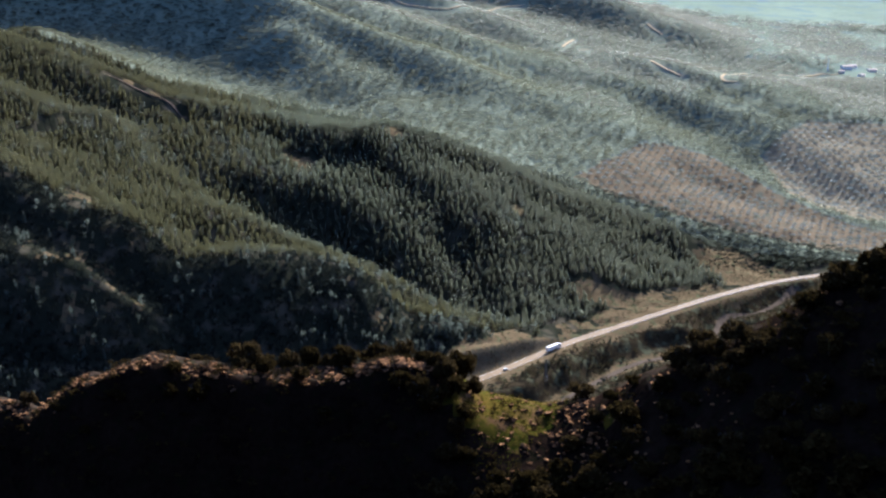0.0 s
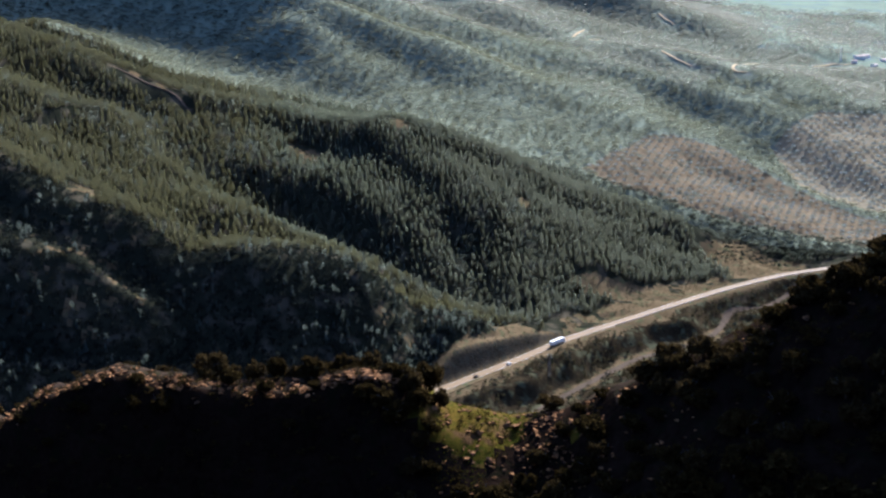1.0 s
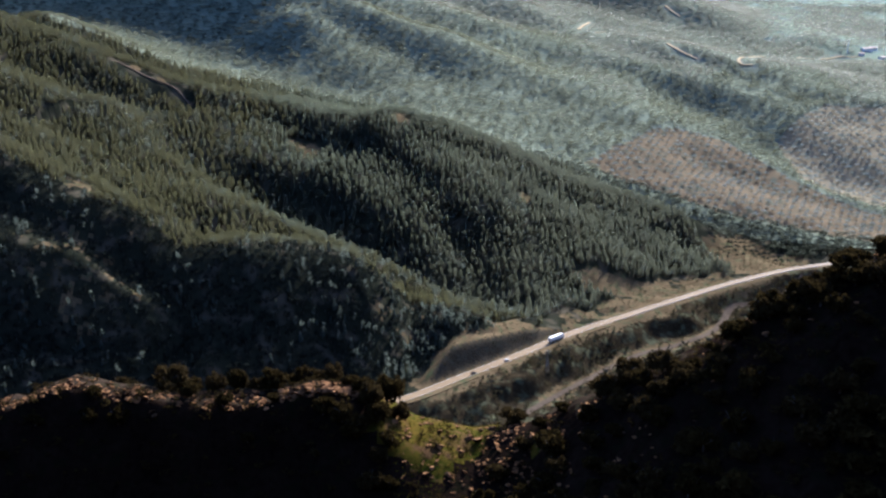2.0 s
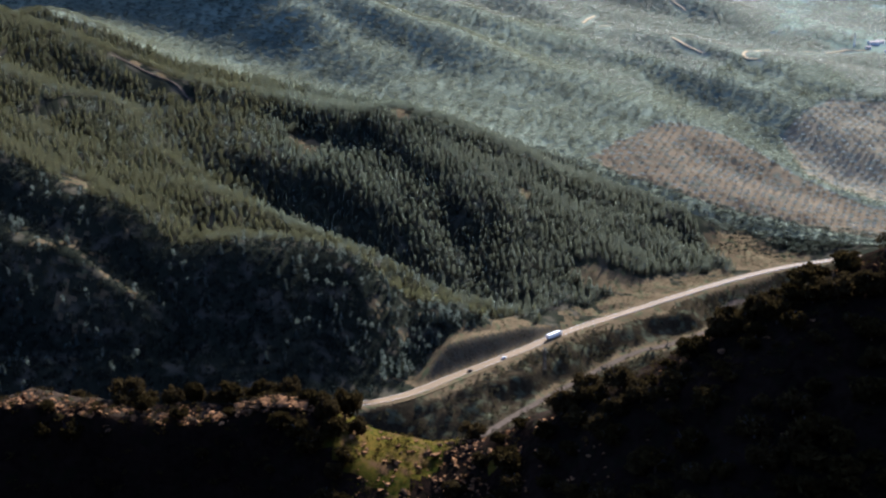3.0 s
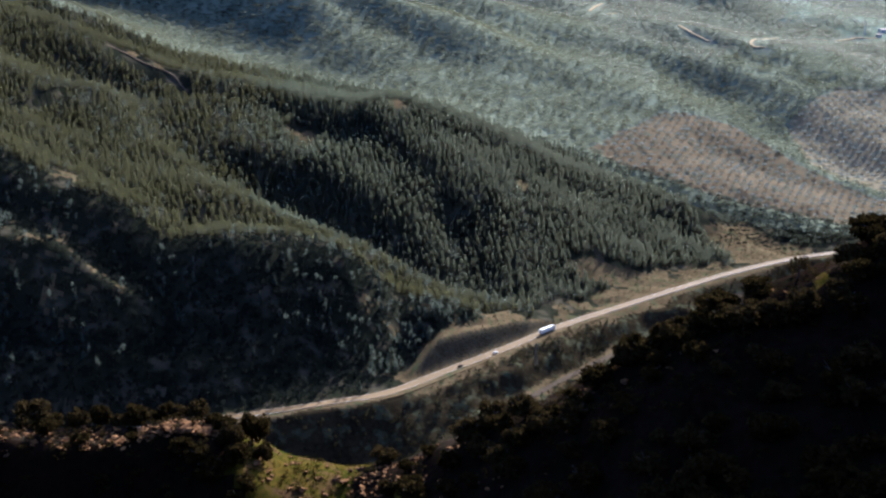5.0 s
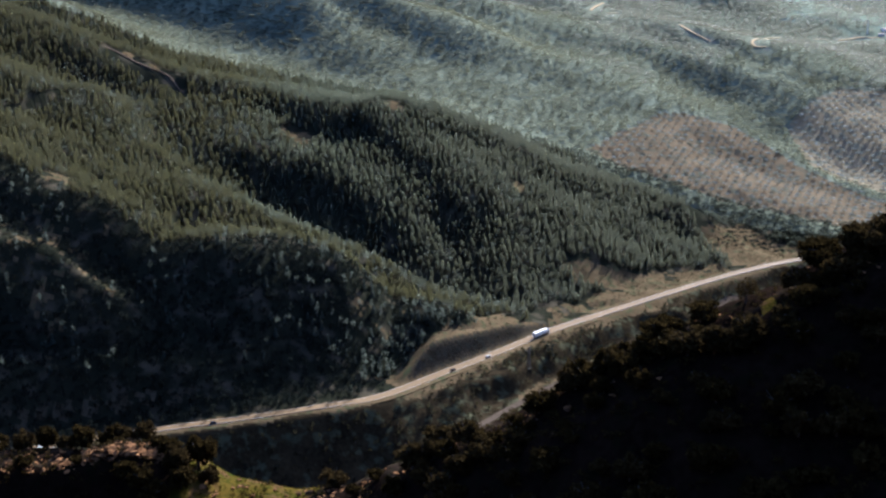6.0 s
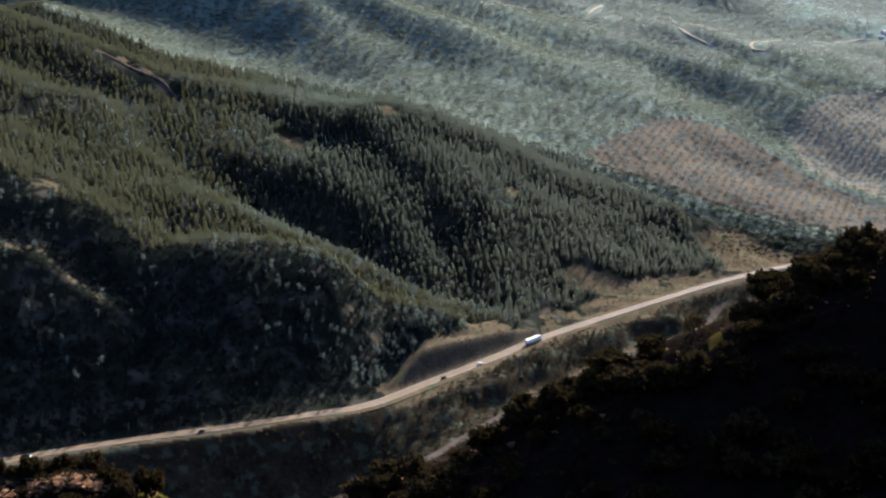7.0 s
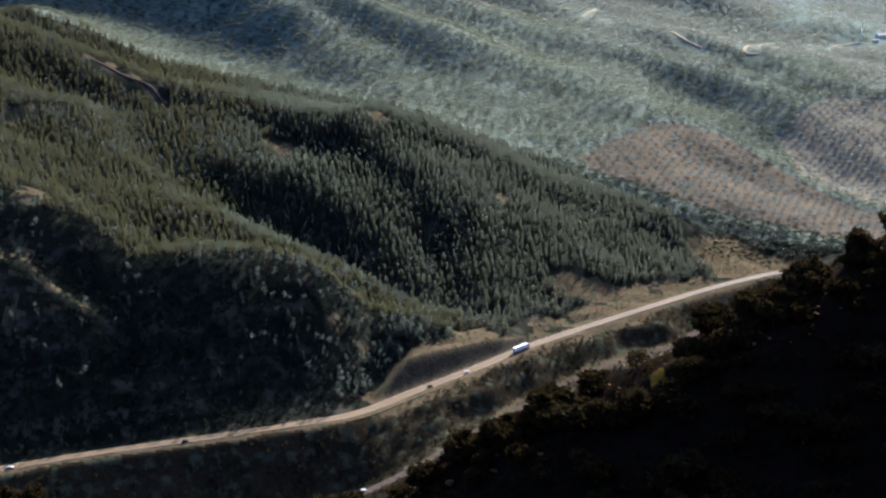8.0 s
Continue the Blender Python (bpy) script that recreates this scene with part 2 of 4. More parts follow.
RAVINES = [
    [(-340, 1020, 149), (-260, 1005, 114), (-170, 1000, 98), (-100, 996, 65), (-30, 990, 42), (40, 975, 13)],
    [(-150, 1212, 109), (-110, 1185, 100), (-60, 1155, 88), (-9, 1115, 66), (12, 1075, 37), (28, 1040, 21), (48, 1000, 7), (75, 975, 7)],
    [(-240, 1185, 123), (-184, 1106, 82), (-141, 1085, 64), (-105, 1057, 49), (-60, 1030, 32), (-20, 1008, 20), (20, 985, 13)],
    [(60, 1200, 74), (110, 1188, 44), (158, 1165, 28), (198, 1118, 3)],
    [(-420, 1480, 190), (-250, 1420, 132), (-60, 1390, 98), (100, 1340, 58), (200, 1290, 16), (277, 1245, -1), (330, 1170, -14)],
    [(250, 1700, 84), (330, 1600, 48), (388, 1510, 25), (442, 1420, 3), (560, 1290, -2)],
    [(-350, 2050, 250), (-100, 1900, 195), (150, 1800, 129), (300, 1740, 98), (400, 1690, 79)],
    [(100, 2150, 160), (300, 1980, 125), (450, 1880, 94), (650, 1800, 60)],
]
FLOOR = [(-900, 420, -60), (-420, 560, -45), (-160, 600, -22), (-32, 733, -13), (60, 850, -12), (136, 944, -12), (203, 997, -12), (280, 1060, -8), (420, 1110, -4), (700, 1180, -4), (1500, 1300, 0), (3000, 1500, 0)]
CREST = [(-400, 330, 150), (-220, 290, 200), (-150, 262, 222), (-130, 250, 226.5), (-119, 243, 226), (-113, 239, 227.2), (-110, 237, 226.4), (-107, 236, 229.5), (-105, 234.5, 231.5), (-101, 232, 235), (-95, 231, 237.2), (-86, 231, 240.2), (-79, 231, 239), (-71, 231, 237), (-63, 232, 236), (-47, 231, 237.5), (-39, 231, 239.2), (-32, 231, 238.4), (-27, 231, 235.8), (-21, 231, 232), (-10, 231, 229.5), (0, 227, 232.5), (10, 219, 241), (20, 211, 248.5), (30, 208, 256), (47, 207, 267), (70, 207, 277.5), (96, 210, 291), (140, 222, 312), (220, 250, 345), (500, 360, 420), (1200, 500, 500)]


def lands(x, y):
    """Height of the far country and its distance from the main road."""
    top, bottom, far_top, far_bottom = 0, 0, 0, 0
    for nodes in RIDGES + RAVINES + [FLOOR]:
        line = np.array(nodes, float)
        d, z, _ = near_line(x, y, line)
        w = (d * d + 120) ** -1.25
        top, bottom = top + w * z, bottom + w
        # Farther off every stretch of a line counts, which rounds the hills.
        for pair in zip(line[:-1], line[1:]):
            d, z, _ = near_line(x, y, pair)
            w = (d * d + 900) ** -1.25
            far_top, far_bottom = far_top + w * z, far_bottom + w
    d, z, side = near_line(x, y, ROAD[::2])
    w = (d * d + 120) ** -1.25
    h = (top + w * z) / (bottom + w)
    h = h + np.interp(y, [1270, 1420], [0, 1]) * (far_top / far_bottom - h)
    calm = np.clip(d / 70, 0.1, 1)
    h = h + calm * (np.interp(y, [1250, 1450], [6.0, 2.5]) * grain2(x, y, 105, 3) + np.interp(y, [1250, 1450], [1.6, 0.5]) * grain2(x, y, 28, 5))
    # Rills and banks furrow the slope below the road.
    rills = np.abs(grain2(x + 0.5 * y, y - 0.5 * x, 34, 7, 3))
    h = h + np.where(side < 0, np.clip((d - 12) / 25, 0, 1) * np.clip((160 - d) / 60, 0, 1) * (8.0 * rills - 2.5), 0)
    # West of the cutting the bank falls steeply from the road.
    plunge = z - 0.95 * (np.minimum(d, 46 + 14 * grain2(x, y, 40, 79)) - 7) + 3 * grain2(x, y, 22, 80)
    share = np.clip((25 - x) / 60, 0, 1) * np.clip((230 - d) / 120, 0, 1)
    h = np.where((side < 0) & (d > 7), h + share * np.minimum(0, plunge - h), h)
    # A ledge runs below the road and breaks off in a steep bank.
    ledge = 28 + 34 * grain2(x, y, 75, 77, 3)
    drop = np.clip((ledge - d) / 4.5, 0, 1)
    h = np.where((side < 0) & (x > -20), h + drop * np.maximum(0, z - 1.5 - 0.04 * d + 1.5 * grain2(x, y, 16, 78) - h), h)
    # The lower road keeps to a bench of its own.
    low_d, low_z, _ = near_line(x, y, LOWER[::2])
    h = h + np.clip((20 - low_d) / 14, 0, 1) * (low_z - h) * (mountain(x, y) < low_z)
    # A terrace stands above the road where the spur was cut through.
    shelf = np.interp(x, [-24, -12, 3, 44, 75, 100], [1, 10, 20, 15, 8, 2]) + 1.2 * grain2(x, y, 14, 6)
    h = np.where((side > 0) & (d < 42) & (x > -24) & (x < 100), np.maximum(h, shelf * np.clip((46 - d) / 14, 0, 1)), h)
    # Low terraces step up from the road beside the second spur.
    bench = np.clip((x - 85) / 15, 0, 1) * np.clip((245 - x) / 15, 0, 1) * np.clip((d - 8) / 5, 0, 1) * np.clip((42 - d) / 8, 0, 1) * (side > 0)
    level = h + 1.5 * grain2(x, y, 24, 84)
    h = h + bench * 0.75 * (3.2 * np.floor(level / 3.2) + 3.2 * np.clip((level / 3.2 % 1) * 4 - 3, 0, 1) - h)
    out = np.maximum(0, d - np.where(side < 0, 9.0, 6.0))
    cut = np.interp(x, [-24, -4], [0.7, 1.7])
    return np.clip(h, z - 1.0 * np.minimum(out, np.where(x < 10, 60, 9)) - 0.5 * np.maximum(0, out - 9) - 0.15 * (d > 5), z + np.where(x < -26, 0.22 * np.minimum(out, 10) + 0.85 * np.maximum(0, out - 10), np.where(out < 9, 1, 0) * cut * out + np.where(out < 9, 0, 1) * (9 * cut + 0.9 * (out - 9)))), d, side


def crest_of(x):
    c = np.array(CREST)
    return np.interp(x, c[:, 0], c[:, 1]), np.interp(x, c[:, 0], c[:, 2])


def mountain(x, y):
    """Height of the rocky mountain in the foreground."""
    yc, zc = crest_of(x)
    s = y - yc
    steep = np.interp(x, [-110, -45, -30, -20, -5, 12, 30, 120], [1.9, 2.0, 1.2, 0.42, 0.34, 0.36, 0.62, 0.95])
    flat = np.interp(x, [-40, -24, -2, 15, 60, 110], [3.0, 9.0, 9.0, 10.0, 9.0, 6.0])
    front = zc - np.where(-s < flat, 0.18 * -s, 0.18 * flat + steep * (-s - flat))
    back = zc - 0.12 * np.minimum(s, 7) - 0.85 * np.maximum(0, s - 7)
    h = np.where(s < 0, np.maximum(front, 95 + 0.1 * s), back)
    rough = np.interp(x, [-34, -22, 0, 14], [1.0, 0.3, 0.4, 1.0])
    crag = 1 - np.abs(grain2(x, y * 0.8, 6, 11, 4)) * 2.6
    # An unseen mountainside is added behind the flight, blocking skylight from the near crag.
    h = np.where(y < -110, np.maximum(h, 60 + 1.15 * np.clip(-110 - y, 0, 700)), h)
    return h + rough * (0.9 * crag - 0.5 + 1.6 * grain2(x, y, 19, 13, 3) + np.clip((-s - 2) / 5, 0, 1) * np.clip((-20 - x) / 15, 0, 1) * 2.6 * grain2(x, y * 0.3, 7, 29, 3))


def ground_z(x, y):
    x, y = np.asarray(x, float), np.asarray(y, float)
    return np.maximum(lands(x, y)[0], mountain(x, y))


# ---------------------------------------------------------------- building
def mesh_of(name, verts, faces, mats, slots=None, smooth=False):
    """A mesh from arrays; all faces have the same number of corners."""
    verts, faces = np.asarray(verts, np.float32), np.asarray(faces, np.int32)
    me = bpy.data.meshes.new(name)
    k = faces.shape[1]
    me.vertices.add(len(verts)), me.loops.add(faces.size), me.polygons.add(len(faces))
    me.vertices.foreach_set("co", verts.ravel())
    me.loops.foreach_set("vertex_index", faces.ravel())
    me.polygons.foreach_set("loop_start", np.arange(0, faces.size, k, dtype=np.int32))
    if slots is not None:
        me.polygons.foreach_set("material_index", np.asarray(slots, np.int32))
    me.polygons.foreach_set("use_smooth", np.full(len(faces), smooth))
    me.update(calc_edges=True)
    for m in mats:
        me.materials.append(m)
    return me


def part(name, bm, mat, parent, label=""):
    """Links a bmesh, or a ready mesh, as one object under a thing or a part."""
    if isinstance(bm, bmesh.types.BMesh):
        me = bpy.data.meshes.new(name)
        bm.to_mesh(me)
        bm.free()
        me.materials.append(mat)
    else:
        me = bm
    ob = new(name, me)
    ob.parent = parent
    return tagged(ob, label)


def box(bm, lo, hi, bevel=0.0):
    """A box between two corners, with rounded edges."""
    made = bmesh.ops.create_cube(bm, size=1)["verts"]
    for v in made:
        v.co = Vector([(a + b) / 2 + c * (b - a) for a, b, c in zip(lo, hi, v.co)])
    if bevel:
        edges = list({e for v in made for e in v.link_edges})
        bmesh.ops.bevel(bm, geom=edges, offset=bevel, segments=2, affect="EDGES")
    return bm


def tube(bm, a, b, ra, rb, sides=6):
    """A tapered rod from a to b."""
    a, b = Vector(a), Vector(b)
    turn = (b - a).to_track_quat("Z", "Y").to_matrix()
    rings = []
    for centre, r in ((a, ra), (b, rb)):
        rings.append([bm.verts.new(centre + turn @ Vector((r * math.cos(i * math.tau / sides), r * math.sin(i * math.tau / sides), 0))) for i in range(sides)])
    for i in range(sides):
        j = (i + 1) % sides
        bm.faces.new((rings[0][i], rings[0][j], rings[1][j], rings[1][i]))
    bm.faces.new(rings[1])
    bm.faces.new(rings[0][::-1])
    return bm


def branch(bm, start, path, radii, sides=5):
    """A bough that grows from an existing vertex along a path."""
    last = None
    for i, (p, r) in enumerate(zip(path, radii)):
        before = start.co if i == 0 else Vector(path[i - 1])
        turn = (Vector(p) - before).to_track_quat("Z", "Y").to_matrix()
        ring = [bm.verts.new(Vector(p) + turn @ Vector((r * math.cos(k * math.tau / sides), r * math.sin(k * math.tau / sides), 0))) for k in range(sides)]
        for k in range(sides):
            j = (k + 1) % sides
            bm.faces.new((start, ring[j], ring[k])) if last is None else bm.faces.new((last[k], last[j], ring[j], ring[k]))
        last = ring
    bm.faces.new(last)


def scattered(name, shapes, spots, mats, label, category, smooth=False, rounded=0.0, rise=0.35):
    """One mesh of many small copies: shapes are (verts, tris, slots); spots are rows of x, y, z, turn, width, height. rounded: how far leaves lie along the crown's outline."""
    rng = np.random.default_rng(len(name) * 7 + len(spots))
    pick = rng.integers(0, len(shapes), len(spots))
    verts, faces, slots, normals, base = [], [], [], [], 0
    for k, (v, f, s) in enumerate(shapes):
        at = spots[pick == k]
        if not len(at):
            continue
        c, n = np.cos(at[:, 3])[:, None], np.sin(at[:, 3])[:, None]
        x, y, z = v[:, 0] * at[:, 4:5], v[:, 1] * at[:, 4:5], v[:, 2] * at[:, 5:6]
        verts.append(np.stack([x * c - y * n + at[:, 0:1], x * n + y * c + at[:, 1:2], z + at[:, 2:3]], -1).reshape(-1, 3))
        faces.append((f[None] + (np.arange(len(at)) * len(v))[:, None, None]).reshape(-1, 3) + base)
        slots.append(np.tile(s, len(at)))
        base += len(at) * len(v)
        out = np.stack([v[:, 0], v[:, 1], rise + 0.5 * v[:, 2]], -1)
        out /= np.linalg.norm(out, axis=1)[:, None]
        normals.append(np.stack([out[:, 0] * c - out[:, 1] * n, out[:, 0] * n + out[:, 1] * c, np.broadcast_to(out[:, 2], (len(at), len(v)))], -1).reshape(-1, 3))
    me = mesh_of(name, np.concatenate(verts), np.concatenate(faces), mats, np.concatenate(slots), smooth or rounded > 0)
    if rounded:
        flat = np.zeros(len(me.vertices) * 3, np.float32)
        me.vertex_normals.foreach_get("vector", flat)
        lie = np.concatenate(normals)
        flat = flat.reshape(-1, 3)
        flat = np.where((flat * lie).sum(1)[:, None] < 0, -flat, flat) * (1 - rounded) + lie * rounded
        flat /= np.linalg.norm(flat, axis=1)[:, None] + 1e-9
        me.attributes.new("custom_normal", "FLOAT_VECTOR", "POINT").data.foreach_set("vector", flat.astype(np.float32).ravel())
    ob = new(name, me)
    return tagged(ob, label, category, kind="stuff")


def sown(x0, x1, y0, y1, spacing, seed):
    """Jittered places over a rectangle."""
    rng = np.random.default_rng(seed)
    gx, gy = np.meshgrid(np.arange(x0, x1, spacing), np.arange(y0, y1, spacing))
    gx = gx + rng.uniform(-0.48, 0.48, gx.shape) * spacing
    gy = gy + rng.uniform(-0.48, 0.48, gy.shape) * spacing
    return gx.ravel(), gy.ravel(), rng


# ---------------------------------------------------------------- the ground, one sheet
def steps(*runs):
    out = [runs[0][0]]
    for a, b, d in runs:
        out += list(np.linspace(a, b, max(2, int(round((b - a) / d)) + 1))[1:])
    return np.array(out)


GX = steps((-3600, -1200, 160), (-1200, -440, 20), (-440, -130, 3.2), (-130, 130, 2.0), (130, 540, 3.5), (540, 1000, 9), (1000, 3600, 120))
GY = steps((-1000, -500, 50), (-500, 130, 30), (130, 262, 1.7), (262, 720, 12), (720, 1180, 3), (1180, 1720, 5), (1720, 2500, 12), (2500, 4700, 60))
mx, my = np.meshgrid(GX, GY)
far_h, road_d, road_side = lands(mx, my)
near_h = mountain(mx, my)
mz = np.maximum(far_h, near_h)
nx, ny = len(GX), len(GY)
idx = np.arange(nx * ny).reshape(ny, nx)
quads = np.stack([idx[:-1, :-1], idx[:-1, 1:], idx[1:, 1:], idx[1:, :-1]], -1).reshape(-1, 4)


def at_faces(a):
    return ((a[:-1, :-1] + a[:-1, 1:] + a[1:, 1:] + a[1:, :-1]) / 4).ravel()


fx, fy, fz, fd, fs = at_faces(mx), at_faces(my), at_faces(mz), at_faces(road_d), np.sign(at_faces(road_side))
rise = at_faces(np.hypot(np.gradient(mz, axis=0) / np.gradient(my, axis=0), np.gradient(mz, axis=1) / np.gradient(mx, axis=1)))
wob = 22 * grain2(fx, fy, 60, 21)


GROVES = [
    [(147, 1362), (189, 1424), (240, 1504), (276, 1524), (328, 1509), (373, 1431), (409, 1382), (470, 1306), (440, 1222), (359, 1257), (311, 1285), (274, 1292), (224, 1328), (174, 1343)],
    [(392, 1542), (439, 1602), (475, 1635), (533, 1632), (660, 1610), (680, 1380), (500, 1330), (455, 1362), (423, 1390), (394, 1440)],
    [(249, 1211), (282, 1248), (316, 1200), (314, 1181), (259, 1164), (249, 1177)],
]


def in_orchard(x, y, which):
    """Whether a place is in one of the three groves, whose edges are slightly ragged."""
    u, v = x + 7 * grain2(x, y, 40, 33), y + 7 * grain2(x, y, 40, 34)
    inside = np.zeros(np.shape(x), bool)
    nodes = GROVES[which]
    for (ax, ay), (bx, by) in zip(nodes, nodes[1:] + nodes[:1]):
        inside ^= ((ay > v) != (by > v)) & (u < (bx - ax) * (v - ay) / (by - ay + 1e-9) + ax)
    return inside


def beyond(x, y):
    """Whether a place lies past the second wooded ridge."""
    edge = np.interp(x, [-600, -250, 0, 100, 200, 280, 400], [1520, 1430, 1400, 1345, 1295, 1250, 1215])
    return y + 18 * grain2(x, y, 60, 21) > edge


# The upper edge of the road cutting, and small bare places in the woods: x, y, radius.
RIM = np.array([(-19, 850, 4), (-12, 860, 10), (-2, 882, 19), (14, 901, 19), (35, 917, 16), (47, 926, 13), (73, 946, 3)], float)
CLEARINGS = [(-285, 1262, 6), (-257, 1245, 7), (-232, 1230, 5), (-117, 1176, 12), (-132, 1186, 8), (-40, 1226, 9), (70, 1158, 7), (-50, 958, 6), (-140, 1078, 6), (-262, 938, 9), (-252, 930, 6)]

TRACKS = [
    [(199, 1902), (206, 1925), (213, 1949), (224, 1981)],
    [(222, 1897), (230, 1901), (238, 1906)],
    [(352, 2085), (356, 2070), (367, 2042)],
    [(312, 1835), (319, 1815), (327, 1800), (344, 1784)],
    [(458, 1884), (430, 1854), (404, 1800), (398, 1781), (400, 1769), (413, 1767)],
    [(507, 1898), (522, 1906), (535, 1915)],
    [(548, 1930), (561, 1949), (580, 1968), (598, 1980), (623, 1981)],
    [(-35, 2026), (-10, 2011), (48, 2006), (90, 2080), (127, 2170), (171, 2189)],
    [(-306, 1262), (-282, 1251), (-263, 1244), (-244, 1240), (-228, 1226)],
]


def off_track(x, y):
    """Distance to the nearest track."""
    return np.min([near_line(x, y, np.array([(a, b, 0) for a, b in nodes], float))[0] for nodes in TRACKS], axis=0)


def on_track(x, y, clear):
    """Whether a place lies on a track or on the open ground just before it."""
    return np.min([off_track(x, y + before * clear) for before in (-0.8, 0.3, 1.1, 1.9)], axis=0) < 0.55 * clear


hill = (near_h[:-1, :-1] > far_h[:-1, :-1]).ravel()
zone = np.zeros(len(quads), int)
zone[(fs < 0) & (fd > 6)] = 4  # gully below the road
# The far ground takes soils with haze put into their colour.
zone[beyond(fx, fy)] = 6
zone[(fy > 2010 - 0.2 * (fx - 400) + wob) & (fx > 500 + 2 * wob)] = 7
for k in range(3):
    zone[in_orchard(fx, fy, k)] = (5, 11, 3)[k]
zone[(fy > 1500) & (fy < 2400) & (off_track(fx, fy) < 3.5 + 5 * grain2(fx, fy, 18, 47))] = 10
zone[(fd < np.where((fs > 0) & (fx < -22), 4.5, 7.5) + 4 * grain2(fx, fy, 20, 8)) & ~hill] = 3
zone[(fs < 0) & (fx > -30) & (fx < 300) & (fd < 13 + 14 * grain2(fx, fy, 40, 48)) & ~hill] = 3
flats = near_line(fx, fy, LOWER)[0]
zone[(flats < 5 + 16 * grain2(fx, fy, 35, 49)) & (fx > 60) & ~hill] = 3
toe = near_line(fx, fy, RIM)[0] < 8 + 5 * grain2(fx, fy, 14, 9)
toe |= (fx > 85) & (fx < 245) & (fd < 34 + 16 * grain2(fx, fy, 22, 85)) & (grain2(fx, fy, 12, 86) > -0.25)
toe |= (fx > -75) & (fx < 15) & (fy > 850) & (fy < 925) & (grain2(fx, fy, 16, 26) > 0.28)
toe |= (np.hypot((fx - 52) / 24, (fy - 940) / 20) < 1 + 0.4 * grain2(fx, fy, 20, 9)) | (np.hypot((fx - 165) / 55, (fy - 1062) / 17) < 1 + 0.5 * grain2(fx, fy, 25, 10))
zone[toe & (fs > 0)] = 3
zone[(np.hypot((fx - 282) / 50, (fy - 1165) / 48) < 1 + 0.5 * grain2(fx, fy, 25, 17)) & (fs > 0)] = 3
zone[(np.hypot((fx + 250) / 34, (fy - 852) / 40) < 1 + 0.9 * grain2(fx, fy, 18, 14)) & (fs > 0)] = np.where(grain2(fx, fy, 8, 15) > 0.25, 3, 0)[(np.hypot((fx + 250) / 34, (fy - 852) / 40) < 1 + 0.9 * grain2(fx, fy, 18, 14)) & (fs > 0)]
for cx, cy, r in CLEARINGS:
    zone[np.hypot(fx - cx, (fy - cy) * 0.7) < r * (0.85 + 0.9 * grain2(fx, fy, 9, 14))] = 3
zone[(rise > 0.85) & (fd < 30) & (fs > 0)] = 8
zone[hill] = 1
# The crest top takes the lit copy of the shade-darkened crag.
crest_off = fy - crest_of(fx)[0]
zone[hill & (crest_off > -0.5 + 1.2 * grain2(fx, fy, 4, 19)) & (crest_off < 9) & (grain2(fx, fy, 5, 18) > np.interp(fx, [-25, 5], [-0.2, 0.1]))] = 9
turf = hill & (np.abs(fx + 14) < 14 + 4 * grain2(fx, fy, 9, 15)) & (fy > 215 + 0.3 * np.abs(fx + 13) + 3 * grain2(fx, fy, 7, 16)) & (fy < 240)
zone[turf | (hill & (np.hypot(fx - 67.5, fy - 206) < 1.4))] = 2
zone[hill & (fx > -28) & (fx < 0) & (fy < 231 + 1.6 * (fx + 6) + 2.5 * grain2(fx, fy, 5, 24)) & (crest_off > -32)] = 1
ground = new("ground", mesh_of("ground", np.stack([mx, my, mz], -1).reshape(-1, 3), quads, [FOREST_FLOOR, SHADED_CRAG, MEADOW, EARTH, SCRUB_SOIL, ORCHARD_SOIL, HAZED_SOIL, HAZED_FIELD, CUT_ROCK, LIT_CREST_ROCK, PALE_EARTH, HAZED_ORCHARD], zone, True))
tagged(ground, "wooded mountain valley with rocky crest, gullies and groves", "terrain", kind="structure")


# ---------------------------------------------------------------- roads
def ribbon(name, line, half, lift, mat, label, category, flat=True, offset=0.0, thick=0.5):
    """A strip with thickness along a line; it follows the ground where it is not flat."""
    d = np.gradient(line[:, :2], axis=0)
    d /= np.linalg.norm(d, axis=1)[:, None] + 1e-9
    side = np.stack([-d[:, 1], d[:, 0]], -1)
    a, b = line[:, :2] + side * (offset + half), line[:, :2] + side * (offset - half)
    if flat:
        za = zb = line[:, 2] + lift
    else:
        za, zb = ground_z(a[:, 0], a[:, 1]) + lift, ground_z(b[:, 0], b[:, 1]) + lift
    n = len(line)
    v = np.concatenate([np.c_[a, za], np.c_[b, zb], np.c_[a, za - thick], np.c_[b, zb - thick]])
    i = np.arange(n - 1)
    q = np.concatenate([np.stack(r, -1) for r in ((i + n, i + n + 1, i + 1, i), (i, i + 1, i + 2 * n + 1, i + 2 * n), (i + 3 * n, i + 3 * n + 1, i + n + 1, i + n))])
    return tagged(new(name, mesh_of(name, v, q, [mat])), label, category, kind="structure")


ribbon("road", ROAD, 3.7, 0.25, ASPHALT, "worn grey two-lane asphalt road along the valley", "road")

